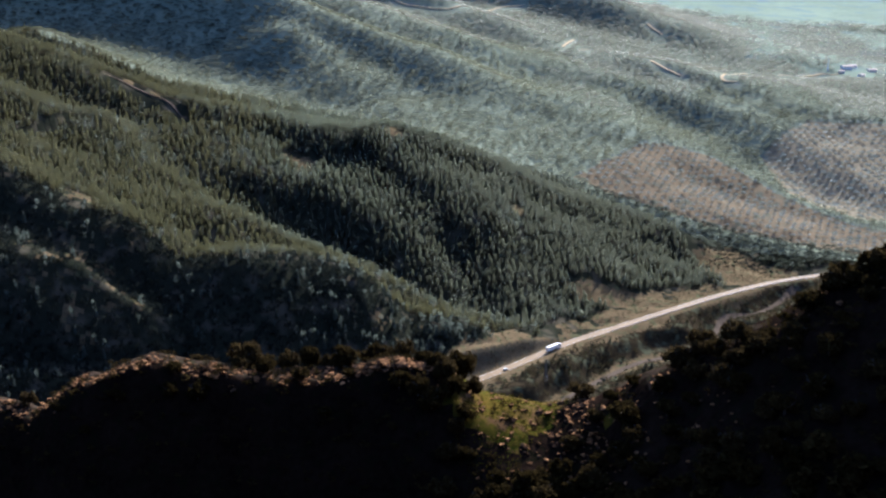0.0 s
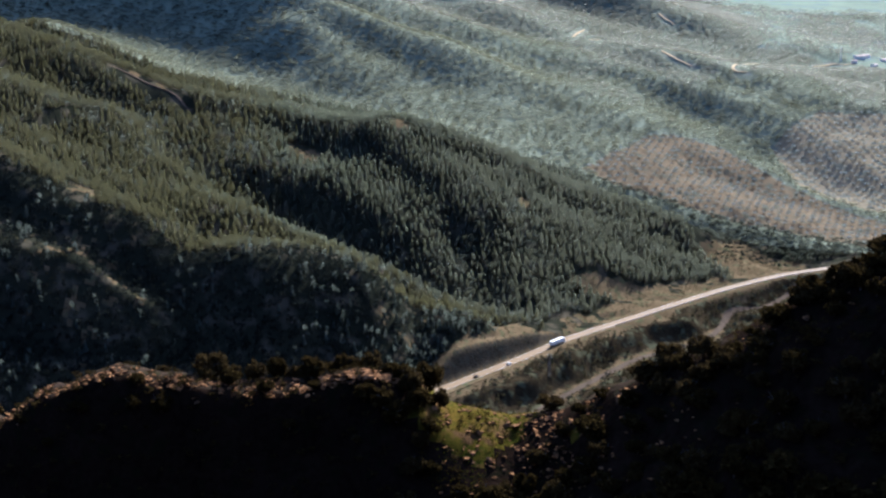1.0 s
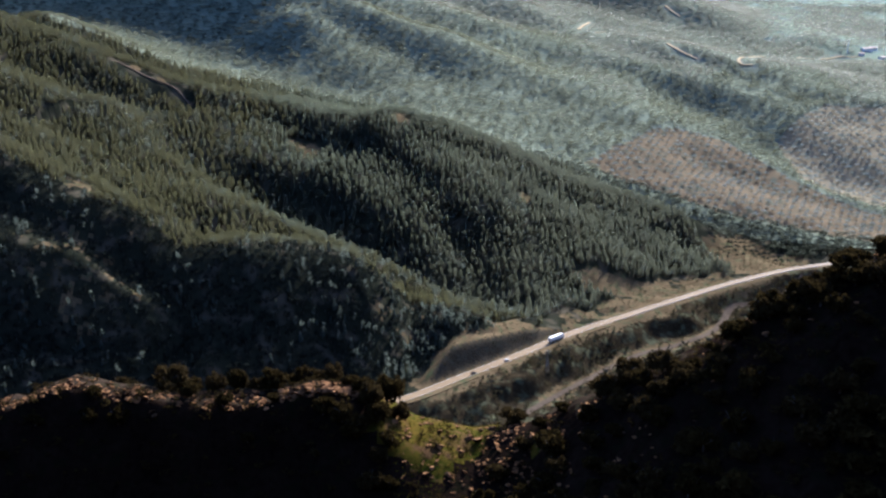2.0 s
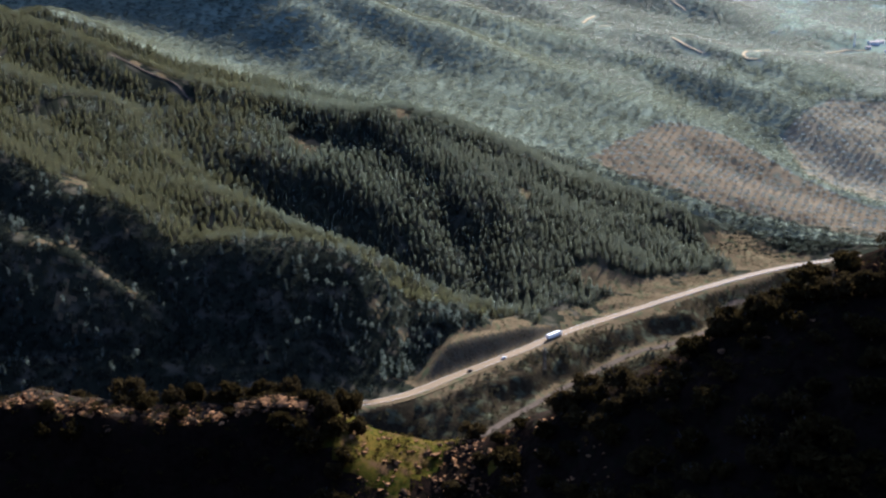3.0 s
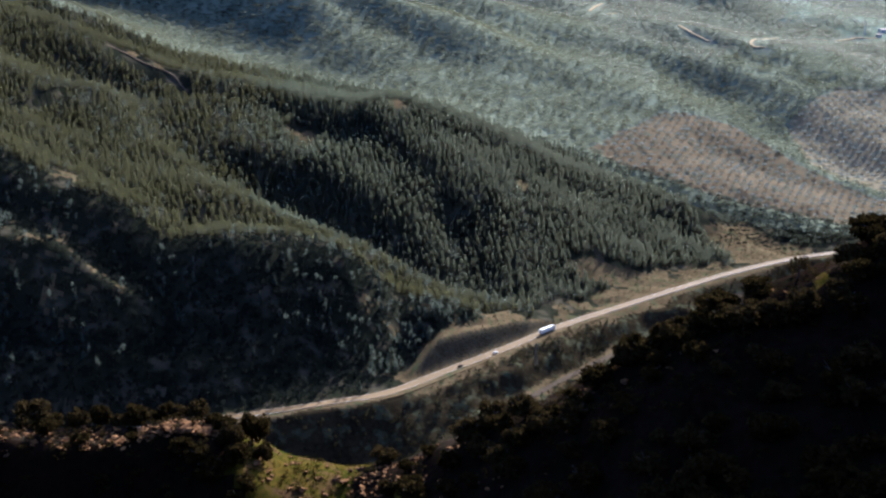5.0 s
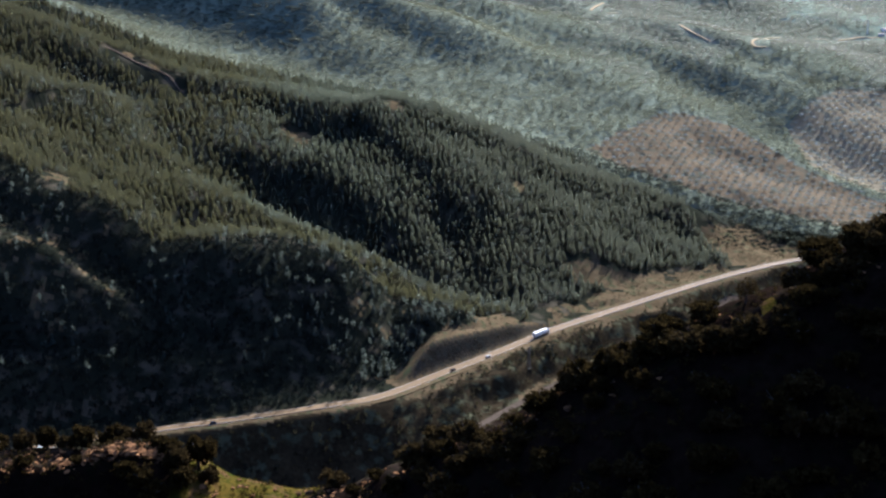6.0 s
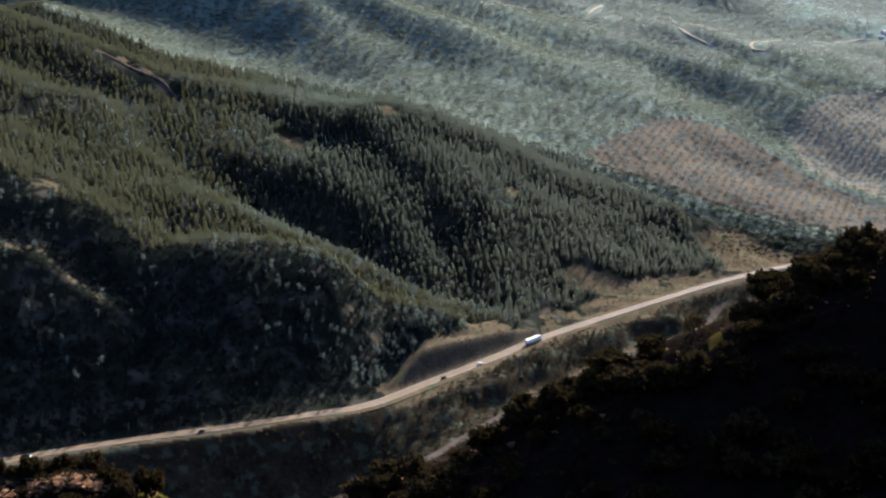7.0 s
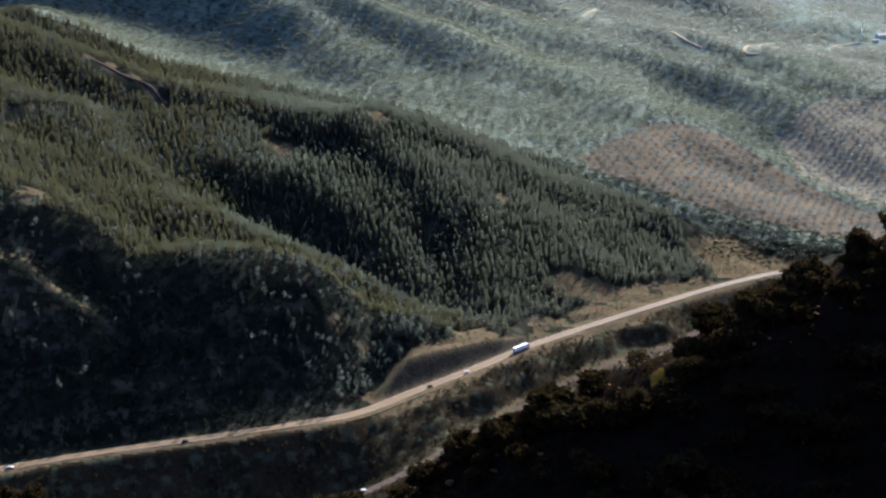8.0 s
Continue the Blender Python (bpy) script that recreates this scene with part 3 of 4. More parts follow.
# ---------------------------------------------------------------- trees as shapes
def pine_shape(seed, sprays=32):
    """A conifer one metre high and wide: a thin trunk with drooping needle sprays in a pointed, uneven crown."""
    rng = np.random.default_rng(seed)
    v, f, s = [(0.03, 0, 0), (-0.015, 0.026, 0), (-0.015, -0.026, 0), (0, 0, 0.9)], [(0, 1, 3), (1, 2, 3), (2, 0, 3)], [1, 1, 1]
    for i in range(sprays):
        k = (i + rng.uniform()) / sprays
        z = 0.16 + 0.8 * k
        r = 0.46 * (1 - k) ** 0.75 * rng.uniform(0.6, 1.15) + 0.05
        a = i * 2.4 + rng.uniform(-0.4, 0.4)
        out, across = np.array([math.cos(a), math.sin(a), 0]), np.array([-math.sin(a), math.cos(a), 0])
        tip = out * r + [0, 0, z - 0.05 * rng.uniform(0, 1.6)]
        wide = (0.12 + 0.15 * (1 - k)) * rng.uniform(0.7, 1.2)
        up = [0, 0, rng.uniform(0.05, 0.14)]
        base = len(v)
        v += [tuple(out * r * 0.35 + across * wide + up + [0, 0, z]), tuple(out * r * 0.3 - across * wide + [0, 0, z]), tuple(tip), tuple(out * r * 0.1 + [0, 0, min(1.0, z + 0.17)])]
        f += [(base, base + 1, base + 2), (base + 3, base, base + 2)]
        s += [0, 0]
    return np.array(v, float), np.array(f), np.array(s)


def bush_shape(seed, clumps=8, stem=True):
    """A broad-leaved tree one metre high and wide: a stem under many ragged clumps."""
    rng = np.random.default_rng(seed)
    v, f, s = [], [], []
    if stem:
        v, f, s = [(0.05, 0, 0), (-0.025, 0.04, 0), (-0.025, -0.04, 0), (0, 0, 0.6)], [(0, 1, 3), (1, 2, 3), (2, 0, 3)], [1, 1, 1]
    for _ in range(clumps):
        a, r, z = rng.uniform(0, math.tau), 0.34 * math.sqrt(rng.uniform()), rng.uniform(0.3, 0.85)
        r *= 1.15 - 0.6 * abs(z - 0.5)
        c, size = np.array([r * math.cos(a), r * math.sin(a), z]), rng.uniform(0.13, 0.22)
        for _ in range(7):
            d = rng.normal(size=3)
            d *= size * rng.uniform(0.5, 1.0) / np.linalg.norm(d)
            e, g = np.linalg.qr(rng.normal(size=(3, 2)))[0].T * size * rng.uniform(0.55, 0.9)
            base = len(v)
            v += [tuple(c + d - e), tuple(c + d + 0.6 * g), tuple(c + d + e)]
            f.append((base, base + 1, base + 2))
            s.append(0)
    return np.array(v, float), np.array(f), np.array(s)


def lobed_shape(seed, clumps=12, sprays=8, size=1.0):
    """A far broad-leaved tree one metre high and wide: layered clumps of leaves that spread towards the light."""
    rng = np.random.default_rng(seed)
    v, f, s = [(0.05, 0, 0), (-0.025, 0.04, 0), (-0.025, -0.04, 0), (0, 0, 0.6)], [(0, 1, 3), (1, 2, 3), (2, 0, 3)], [1, 1, 1]
    for i in range(clumps):
        a, r = i * 2.4, 0.4 * math.sqrt((i + 0.5) / clumps)
        c = np.array([r * math.cos(a), r * math.sin(a), 0.9 - 1.9 * r * r + rng.uniform(-0.14, 0.06)])
        for _ in range(sprays):
            p = c + rng.normal(size=3) * [0.09, 0.09, 0.07]
            n = rng.normal(size=3) * 0.42 + [p[0], p[1], 1.0]
            n /= np.linalg.norm(n)
            e = np.cross(n, rng.normal(size=3))
            e *= size * rng.uniform(0.10, 0.17) / np.linalg.norm(e)
            g = np.cross(n, e)
            base = len(v)
            v += [tuple(p - e), tuple(p + 0.8 * g), tuple(p + e)]
            f.append((base, base + 1, base + 2))
            s.append(0)
    return np.array(v, float), np.array(f), np.array(s)


LOBED = [lobed_shape(80 + s) for s in range(8)]
FAR_LOBED = [lobed_shape(90 + s, 8, 3, 1.7) for s in range(8)]
PINES = [pine_shape(s) for s in range(8)]
BUSHES = [bush_shape(40 + s) for s in range(8)]
SMALL = [bush_shape(60 + s, 6, False) for s in range(6)]


def rows_for(x, y, keep, rng, width, height, sink=0.3):
    x, y = x[keep], y[keep]
    k = rng.uniform(0.7, 1.25, len(x))
    return np.stack([x, y, ground_z(x, y) - sink, rng.uniform(0, 6.28, len(x)), width * k * rng.uniform(0.85, 1.15, len(x)), height * k], -1)


def bare(x, y):
    """Where no forest stands: clearings, the terraces by the road, tracks."""
    w = grain2(x, y, 25, 9)
    out = (near_line(x, y, RIM)[0] < 7 + 4 * w) | (np.hypot((x - 52) / 24, (y - 940) / 20) < 1 + 0.4 * w) | (np.hypot((x - 165) / 58, (y - 1060) / 20) < 1 + 0.5 * w)
    out |= (np.hypot((x + 250) / 34, (y - 852) / 40) < 1 + 0.7 * w) & (grain2(x, y, 9, 12) < -0.05)
    for cx, cy, r in CLEARINGS:
        out |= np.hypot(x - cx, (y - cy) * 0.6) < r * (1 + 0.5 * w)
    return out


# ---------------------------------------------------------------- far woods
def line_y(x, nodes):
    """The y of a line of the land at x."""
    p = np.array(sorted(nodes), float)
    return np.interp(x, p[:, 0], p[:, 1])


x, y, rng = sown(-640, 300, 735, 1540, 4.1, 1)
d, z, side = near_line(x, y, ROAD[::2])
wood = (side > 0) & ~((x > 70) & (x < 240) & (d < 38 + 16 * grain2(x, y, 22, 85))) & (d > np.where(x < -24, 9.5, 14)) & ~beyond(x, y) & ~bare(x, y) & ~on_track(x, y, 7) & ~in_orchard(x, y, 2) & (np.abs(x) < 0.36 * y + 40) & (x + 0.2 * (y - 1100) < 255)
wet = grain2(x, y, 130, 71) + 0.5 * grain2(x, y, 30, 72)
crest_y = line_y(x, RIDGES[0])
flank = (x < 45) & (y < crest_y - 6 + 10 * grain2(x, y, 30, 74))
# North of the first ravine, except westward, pines take the haze-lightened needles.
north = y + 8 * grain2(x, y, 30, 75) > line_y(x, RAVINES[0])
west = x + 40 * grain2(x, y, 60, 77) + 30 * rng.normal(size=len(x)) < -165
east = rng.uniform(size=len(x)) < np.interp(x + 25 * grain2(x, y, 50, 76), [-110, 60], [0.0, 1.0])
roll = rng.uniform(size=len(x))
tall = 0.03 + 0.16 * (grain2(x, y, 45, 73) > 0.12) + np.interp(x, [-90, 20], [0.0, 0.5])
# Trees on the shaded flank get the shade-darkened leaves.
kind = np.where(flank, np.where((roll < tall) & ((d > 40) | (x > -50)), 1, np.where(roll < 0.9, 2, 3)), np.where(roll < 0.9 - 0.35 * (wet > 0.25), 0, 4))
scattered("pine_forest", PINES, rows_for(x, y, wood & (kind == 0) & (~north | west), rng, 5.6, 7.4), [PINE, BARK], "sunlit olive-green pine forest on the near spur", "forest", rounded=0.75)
scattered("grey_pine_forest", PINES, rows_for(x, y, wood & (kind == 0) & north & ~west & ~east, rng, 5.6, 7.4), [HAZED_PINE, BARK], "dense pine forest covering the second ridge, greyed as by haze", "forest", rounded=0.75)
scattered("pale_pine_forest", PINES, rows_for(x, y, wood & (kind == 0) & north & ~west & east, rng, 5.6, 7.4), [HAZED_END_PINE, BARK], "pine forest on the end of the ridge, paled as by haze", "forest", rounded=0.75)
scattered("broadleaf_woodland", BUSHES, rows_for(x, y, wood & (kind == 4), rng, 5.4, 6.0), [BROADLEAF, BARK], "grey-green broad-leaved trees among the pines", "forest", rounded=0.85)
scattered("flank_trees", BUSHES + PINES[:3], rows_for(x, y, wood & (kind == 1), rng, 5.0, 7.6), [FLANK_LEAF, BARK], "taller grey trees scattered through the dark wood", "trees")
scattered("evergreen_oak_wood", BUSHES, rows_for(x, y, wood & (kind == 2), rng, 5.6, 5.0), [SHADE_DARK_LEAF, BARK], "evergreen oak wood, its leaves darkened for the shaded slopes", "forest")
roadside = (side > 0) & (d > 6.0) & (d < 10) & (x > -420) & (x < -45) & (grain2(x, y, 14, 83) > -0.35)
scattered("roadside_trees", BUSHES, rows_for(x, y, roadside, rng, 4.8, 7.4), [SHADE_DARK_LEAF, BARK], "evergreen trees close above the road, with shade-darkened leaves", "trees")
x, y, rng = sown(-900, 1000, 1200, 2600, 5.9, 2)
no_grove = ~(in_orchard(x, y, 0) | in_orchard(x, y, 1))
far = beyond(x, y) | ((x > 250) & (y > 1150) & (y < 1300) & (near_line(x, y, ROAD[::2])[0] > 34) & ~in_orchard(x, y, 2) & (np.hypot((x - 282) / 50, (y - 1165) / 48) > 1.15))
yard = np.hypot(x - 650, (y - 1995) * 0.6) < 27
seen = ~yard & (np.abs(x) < 0.36 * y + 60) & no_grove & far & ~on_track(x, y, 10) & ~((y > 2010 - 0.2 * (x - 400)) & (x > 500) & (grain2(x, y, 120, 42) + 0.5 * grain2(x, y, 25, 45) < -0.1) & (rng.uniform(size=len(x)) < 0.6))
dense = rng.uniform(size=len(x)) < 0.95 + 0.3 * grain2(x, y, 90, 41)
# Woods nearer the ravines and the ridge get the less hazed leaves.
valley = np.minimum(near_line(x, y, np.array(RAVINES[4], float))[0], near_line(x, y, np.array(RAVINES[5], float))[0]) < 45 + 30 * grain2(x, y, 50, 43)
valley |= grain2(x, y, 210, 46) > 0.28
valley |= x + 30 * rng.normal(size=len(x)) - 0.1 * (y - 1500) < 175 + 90 * grain2(x, y, 140, 44)
valley = (valley & (y + 60 * rng.normal(size=len(x)) < 1790 + 150 * grain2(x, y, 140, 89))) | (y + 40 * rng.normal(size=len(x)) < 1640 + 90 * grain2(x, y, 120, 90))
toe_wood = (y < 1345 - 0.12 * (x - 200) + 20 * grain2(x, y, 40, 54)) & (x > 90)
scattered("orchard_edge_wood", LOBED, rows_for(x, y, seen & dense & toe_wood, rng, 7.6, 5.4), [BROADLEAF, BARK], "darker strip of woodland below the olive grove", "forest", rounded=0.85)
# Pale leaves and near-upright shading normals flatten these woods, in place of haze.
scattered("valley_woods", FAR_LOBED, rows_for(x, y, seen & dense & valley & ~toe_wood, rng, 7.8, 4.4), [MID_HAZE_LEAF, BARK], "grey-green woods on the nearer far hill, paled as by haze", "forest", rounded=0.95, rise=1.9)
scattered("far_woods", FAR_LOBED, rows_for(x, y, seen & dense & ~valley & ~toe_wood, rng, 7.8, 4.2), [FAR_HAZE_LEAF, BARK], "grey-green woods on the distant slopes, with haze put into their pale leaves", "forest", rounded=0.95, rise=1.9)
x, y, rng = sown(150, 1500, 2600, 4200, 15, 14)
patchy = (grain2(x, y, 260, 87, 3) + 0.4 * grain2(x, y, 60, 88) > 0.02) & (np.abs(x) < 0.36 * y + 80)
scattered("distant_woods", FAR_LOBED, rows_for(x, y, patchy, rng, 21, 9), [FAR_HAZE_LEAF, BARK], "patches of wood in the distant plain, paled as by haze", "forest", rounded=0.95, rise=1.9)
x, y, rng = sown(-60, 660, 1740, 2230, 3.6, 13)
scattered("track_scrub", SMALL, rows_for(x, y, on_track(x, y, 10) & (off_track(x, y) > 2.6), rng, 4.2, 1.5, 0.1), [FAR_HAZE_LEAF], "low scrub along the far tracks, paled as by haze", "scrub", rounded=0.9, rise=1.2)
x, y, rng = sown(-320, 420, 640, 1190, 3.9, 3)
d, z, side = near_line(x, y, ROAD[::2])
dl = near_line(x, y, LOWER)[0]
low = (side < 0) & (d > 11) & (dl > 3.5) & (rng.uniform(size=len(x)) < 0.55 + 1.1 * grain2(x, y, 50, 51)) & (mountain(x, y) < -5)
scattered("gully_scrub", BUSHES + SMALL, rows_for(x, y, low, rng, 4.6, 3.4), [DRY_SCRUB, BARK], "patchy green and brown scrub in the gully below the road", "scrub")

x2, y2, r2 = sown(-330, 330, 800, 1290, 3.4, 4)
d2, _, side2 = near_line(x2, y2, ROAD[::2])
open_ground = (side2 > 0) & (d2 > 9) & (bare(x2, y2) | ((x2 > 85) & (x2 < 245) & (d2 < 36)) | (np.hypot((x2 - 282) / 50, (y2 - 1165) / 48) < 1)) & (r2.uniform(size=len(x2)) < 0.22 + 0.5 * grain2(x2, y2, 14, 53) + 0.4 * (x2 < -100) + 0.42 * (x2 > 85))
scattered("clearing_shrubs", SMALL, rows_for(x2, y2, open_ground, r2, 2.6, 1.7, 0.1), [DRY_SCRUB], "low dry shrubs dotted over the clearings", "shrubs")
tall = (side < 0) & (d > 16) & (dl > 7) & (rng.uniform(size=len(x)) < 0.04 + 0.22 * grain2(x, y, 45, 52)) & (mountain(x, y) < -5)
scattered("gully_trees", BUSHES, rows_for(x, y, tall, rng, 5.5, 6.0), [SHADE_DARK_LEAF, BARK], "evergreen trees standing in the gully, with shade-darkened leaves", "trees")

# ---------------------------------------------------------------- groves
for k, (name, step, lab) in enumerate((("olive_grove", 11.0, "rows of grey-green olive trees on reddish soil"), ("hillside_olive_grove", 11.0, "rows of olive trees on a pale hillside"), ("young_olive_grove", 9.0, "short rows of young olive trees above the road"))):
    gx, gy = np.meshgrid(np.arange(-300, 300, step), np.arange(-300, 300, step))
    a = (0.42, 0.2, 0.75)[k]
    cx, cy = ((330, 1390), (520, 1540), (290, 1196))[k]
    rng = np.random.default_rng(80 + k)
    x = (cx + gx * math.cos(a) - gy * math.sin(a)).ravel() + rng.normal(0, 0.6, gx.size)
    y = (cy + gx * math.sin(a) + gy * math.cos(a)).ravel() + rng.normal(0, 0.6, gx.size)
    keep = in_orchard(x, y, k) & (rng.uniform(size=len(x)) < 0.95)
    scattered(name, LOBED, rows_for(x, y, keep, rng, (6.2, 6.4, 5.0)[k], (4.2, 4.4, 4.2)[k]), [(OLIVE, OLIVE, SHADE_DARK_LEAF)[k], BARK], lab, "olive grove")

# ---------------------------------------------------------------- oaks and rocks on the near crest
def leaf_crown(seed, clusters=34, leaves=34, size=0.07, flat=0.8):
    """A crown one metre wide made of loose leaf sprays, as triangles: verts and faces."""
    rng = np.random.default_rng(seed)
    centres = []
    while len(centres) < clusters:
        p = rng.uniform(-1, 1, 3)
        if 0.25 < np.linalg.norm(p) < 1 and p[2] > -0.55:
            centres.append(p * [0.38, 0.38, 0.30 * flat] + [0, 0, 0.42 * flat])
    v, f = [], []
    for c in centres:
        r = rng.uniform(0.09, 0.16)
        for _ in range(leaves):
            d = rng.normal(size=3)
            d /= np.linalg.norm(d)
            p = c + d * r * rng.uniform(0.6, 1.05) * [1, 1, 0.8]
            a, b = np.linalg.qr(rng.normal(size=(3, 2)))[0].T * size * rng.uniform(0.6, 1.3)
            k = len(v)
            v += [p - a, p - 0.45 * b, p + a * 1.1, p + 0.45 * b]
            f += [(k, k + 1, k + 2), (k, k + 2, k + 3)]
    return np.array(v), np.array(f)


def oak(name, seed, mat, label, leaves=34, size=0.07):
    """A tree one metre wide: an Empty with a forked trunk and a leafy crown."""
    rng = np.random.default_rng(seed)
    root = new(name)
    bm = bmesh.new()
    fork = bm.verts.new((0.01, 0.01, 0.24))
    branch(bm, fork, [(0.008, 0.008, 0.2), (0, 0, 0.05), (0, 0, -0.14)], [0.034, 0.04, 0.05], 7)
    for i in range(6):
        a = i * 1.05 + rng.uniform(-0.3, 0.3)
        b = a + rng.uniform(-0.3, 0.3)
        branch(bm, fork, [(0.05 * math.cos(a), 0.05 * math.sin(a), 0.27), (0.15 * math.cos(a), 0.15 * math.sin(a), 0.36 + rng.uniform(-0.04, 0.06)), (0.31 * math.cos(b), 0.31 * math.sin(b), 0.48 + rng.uniform(-0.05, 0.12))], [0.02, 0.014, 0.004])
    part("trunk", bm, BARK, root, "grey forked trunk")
    v, f = leaf_crown(seed, leaves=leaves, size=size)
    part("crown", mesh_of("crown", v, f, [mat]), mat, root)
    return tagged(root, label, "tree", "oaks on the crest")


def pick_oak(k):
    return OAKS[k % len(OAKS)]


OAKS = [oak("holm_oak", 300 + s, OAK, "holm oak with shade-darkened leaves among limestone rocks") for s in range(4)]
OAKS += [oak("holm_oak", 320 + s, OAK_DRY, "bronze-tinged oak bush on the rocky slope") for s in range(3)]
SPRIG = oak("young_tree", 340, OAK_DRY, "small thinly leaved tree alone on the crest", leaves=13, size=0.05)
rng = np.random.default_rng(5)
# Trees that stand out against the valley: x, y, width, height.
STANDING = [(-31, 232, 4.4, 5.0), (-28, 225.5, 4.6, 4.8), (-32, 222.5, 5.2, 4.8), (-26, 221, 4.0, 3.6), (-112, 239, 3.2, 2.4), (-68.5, 236, 7.6, 6.2), (-60, 236, 3.8, 4.0), (-55.5, 236.5, 3.9, 4.8), (-49, 236, 5.2, 5.0), (-43.5, 236, 4.4, 4.6), (-26.5, 233.5, 6.0, 7.6), (-29.5, 228.5, 4.2, 6.0), (-24, 230, 3.6, 4.2), (-2.5, 234.5, 5.0, 3.6), (3.0, 215, 7.0, 5.2), (9.5, 214, 3.8, 4.2), (-76, 226.5, 4.0, 4.2), (76.2, 212, 7.2, 5.0), (84.8, 211, 4.8, 3.2), (96.5, 212, 4.6, 5.4), (89, 211, 6.6, 4.4), (58, 210, 6.0, 4.4), (52, 208, 7.0, 4.6), (40, 209, 6.5, 4.6), (33, 208, 6.0, 4.2), (22, 212, 5.4, 4.4), (-9, 198, 4.4, 3.8), (-3, 196, 5.0, 4.0), (104, 214, 7.5, 6.0), (112, 217, 7.0, 6.0), (46, 207, 5.0, 4.4)]
used = []


def plant(k, x, y, wide, high):
    if 59.5 < x < 69.5 and y > 200 and high > 2.3:
        return
    z = float(ground_z(x, y)) - 0.05 * high
    src = pick_oak(k)
    m = pose(x, y, z, rng.uniform(-6, 6), rng.uniform(-6, 6), rng.uniform(0, 360)) @ Matrix.Diagonal((wide, wide, high / 0.78, 1))
    if src not in used:
        used.append(src)
        src.matrix_basis = m
    else:
        copy_thing(src, m @ Matrix.Diagonal([1 / s for s in src.scale] + [1]))


STANDING += [(-64, 235.5, 4.0, 2.2), (-52, 236, 3.4, 2.2), (-40.5, 235.5, 3.6, 2.4), (-36.5, 235, 4.0, 4.2), (-33, 234, 3.6, 3.2), (-38, 226, 4.2, 4.0), (-81, 226, 3.4, 3.0), (-34.5, 224, 4.4, 4.6), (-78, 236, 3.0, 1.6), (-6, 217, 4.2, 3.2), (-1.5, 222, 3.4, 2.6), (-10, 209, 4.8, 3.6), (-4, 206, 5.2, 4.0), (-15, 203, 4.4, 3.4), (1.5, 209, 4.6, 3.6), (-29, 216, 4.6, 4.0), (-27.5, 219, 3.8, 3.4), (-30, 212, 5.0, 4.4), (-25.5, 215, 3.2, 2.6)]
for k, (x, y, wide, high) in enumerate(STANDING):
    behind = x < -33 and y > 234
    plant(k, x, y + 3.5 * behind, wide * 1.22, high * 1.1 + 1.0 * behind)
for k in range(34):
    x = 2 + k * 3.5 + rng.uniform(-2, 2)
    wide = rng.choice([2.2, 3.4, 4.6, 6.0, 7.6])
    if x < 12 and k % 2:
        continue
    plant(k + 1, x, float(crest_of(x)[0]) + rng.uniform(-4, 3), wide, wide * rng.uniform(0.6, 0.8))
SPRIG.matrix_basis = pose(64.5, 210, float(ground_z(64.5, 210)), 0, 4, 30) @ Matrix.Diagonal((4.2, 4.2, 6.0, 1))
sx, sy, _ = sown(-32, 128, 118, 232, 4.1, 6)
cy, cz = crest_of(sx)
ok = (sy < cy + 5) & (sy > cy - 74) & (rng.uniform(size=len(sx)) < np.where((sx < 12) & (sy > cy - 20), 0.35, 0.85) + 0.5 * grain2(sx, sy, 22, 61)) & ((sx > 5) | (sy < 213))
single = ok & (sy > cy - 26)
for k, (x, y) in enumerate(zip(sx[single], sy[single])):
    wide = rng.uniform(3.0, 7.0)
    plant(k + 3 + int(rng.integers(0, 7)), x, y, wide, wide * rng.uniform(0.6, 0.9))
rest = ok & (sy <= cy - 26)
THICKET = [(v, f, np.zeros(len(f), int)) for v, f in (leaf_crown(360 + k, leaves=8, size=0.14) for k in range(4))]
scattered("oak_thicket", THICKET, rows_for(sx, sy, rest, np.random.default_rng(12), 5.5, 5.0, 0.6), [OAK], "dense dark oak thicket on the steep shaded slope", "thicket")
sx, sy, _ = sown(-126, -28, 205, 231, 8.5, 7)
ok = rng.uniform(size=len(sx)) < 0.55
for k, (x, y) in enumerate(zip(sx[ok], sy[ok])):
    wide = rng.uniform(2.4, 5.0)
    plant(k, x, y, wide, wide * rng.uniform(0.6, 0.9))


def rock_shape(seed, mat, points=10):
    """An angular block one metre wide, as a convex hull: a mesh."""
    rng = np.random.default_rng(seed)
    bm = bmesh.new()
    for _ in range(points):
        p = rng.normal(size=3)
        p = p / np.abs(p).max() * rng.uniform(0.55, 1.0) * 0.5
        bm.verts.new(p)
    got = bmesh.ops.convex_hull(bm, input=bm.verts)
    bmesh.ops.delete(bm, geom=[g for g in got["geom_interior"] if isinstance(g, bmesh.types.BMVert)], context="VERTS")
    bmesh.ops.triangulate(bm, faces=bm.faces)
    me = bpy.data.meshes.new("boulder")
    bm.to_mesh(me)
    bm.free()
    me.materials.append(mat)
    return me


ROCKS = [rock_shape(500 + s, LIMESTONE) for s in range(10)]


def boulder(x, y, size, k, sink=0.2):
    ob = new("boulder", ROCKS[k % len(ROCKS)])
    high = size * rng.uniform(0.28, 0.6)
    ob.matrix_basis = pose(x, y, float(ground_z(x, y)) + high * (0.5 - sink), rng.uniform(-15, 15), rng.uniform(-15, 15), rng.uniform(0, 360)) @ Matrix.Diagonal((size * rng.uniform(0.9, 1.5), size, high, 1))
    return tagged(ob, "angular sunlit limestone block on the crest", "rock", "boulders on the crest")


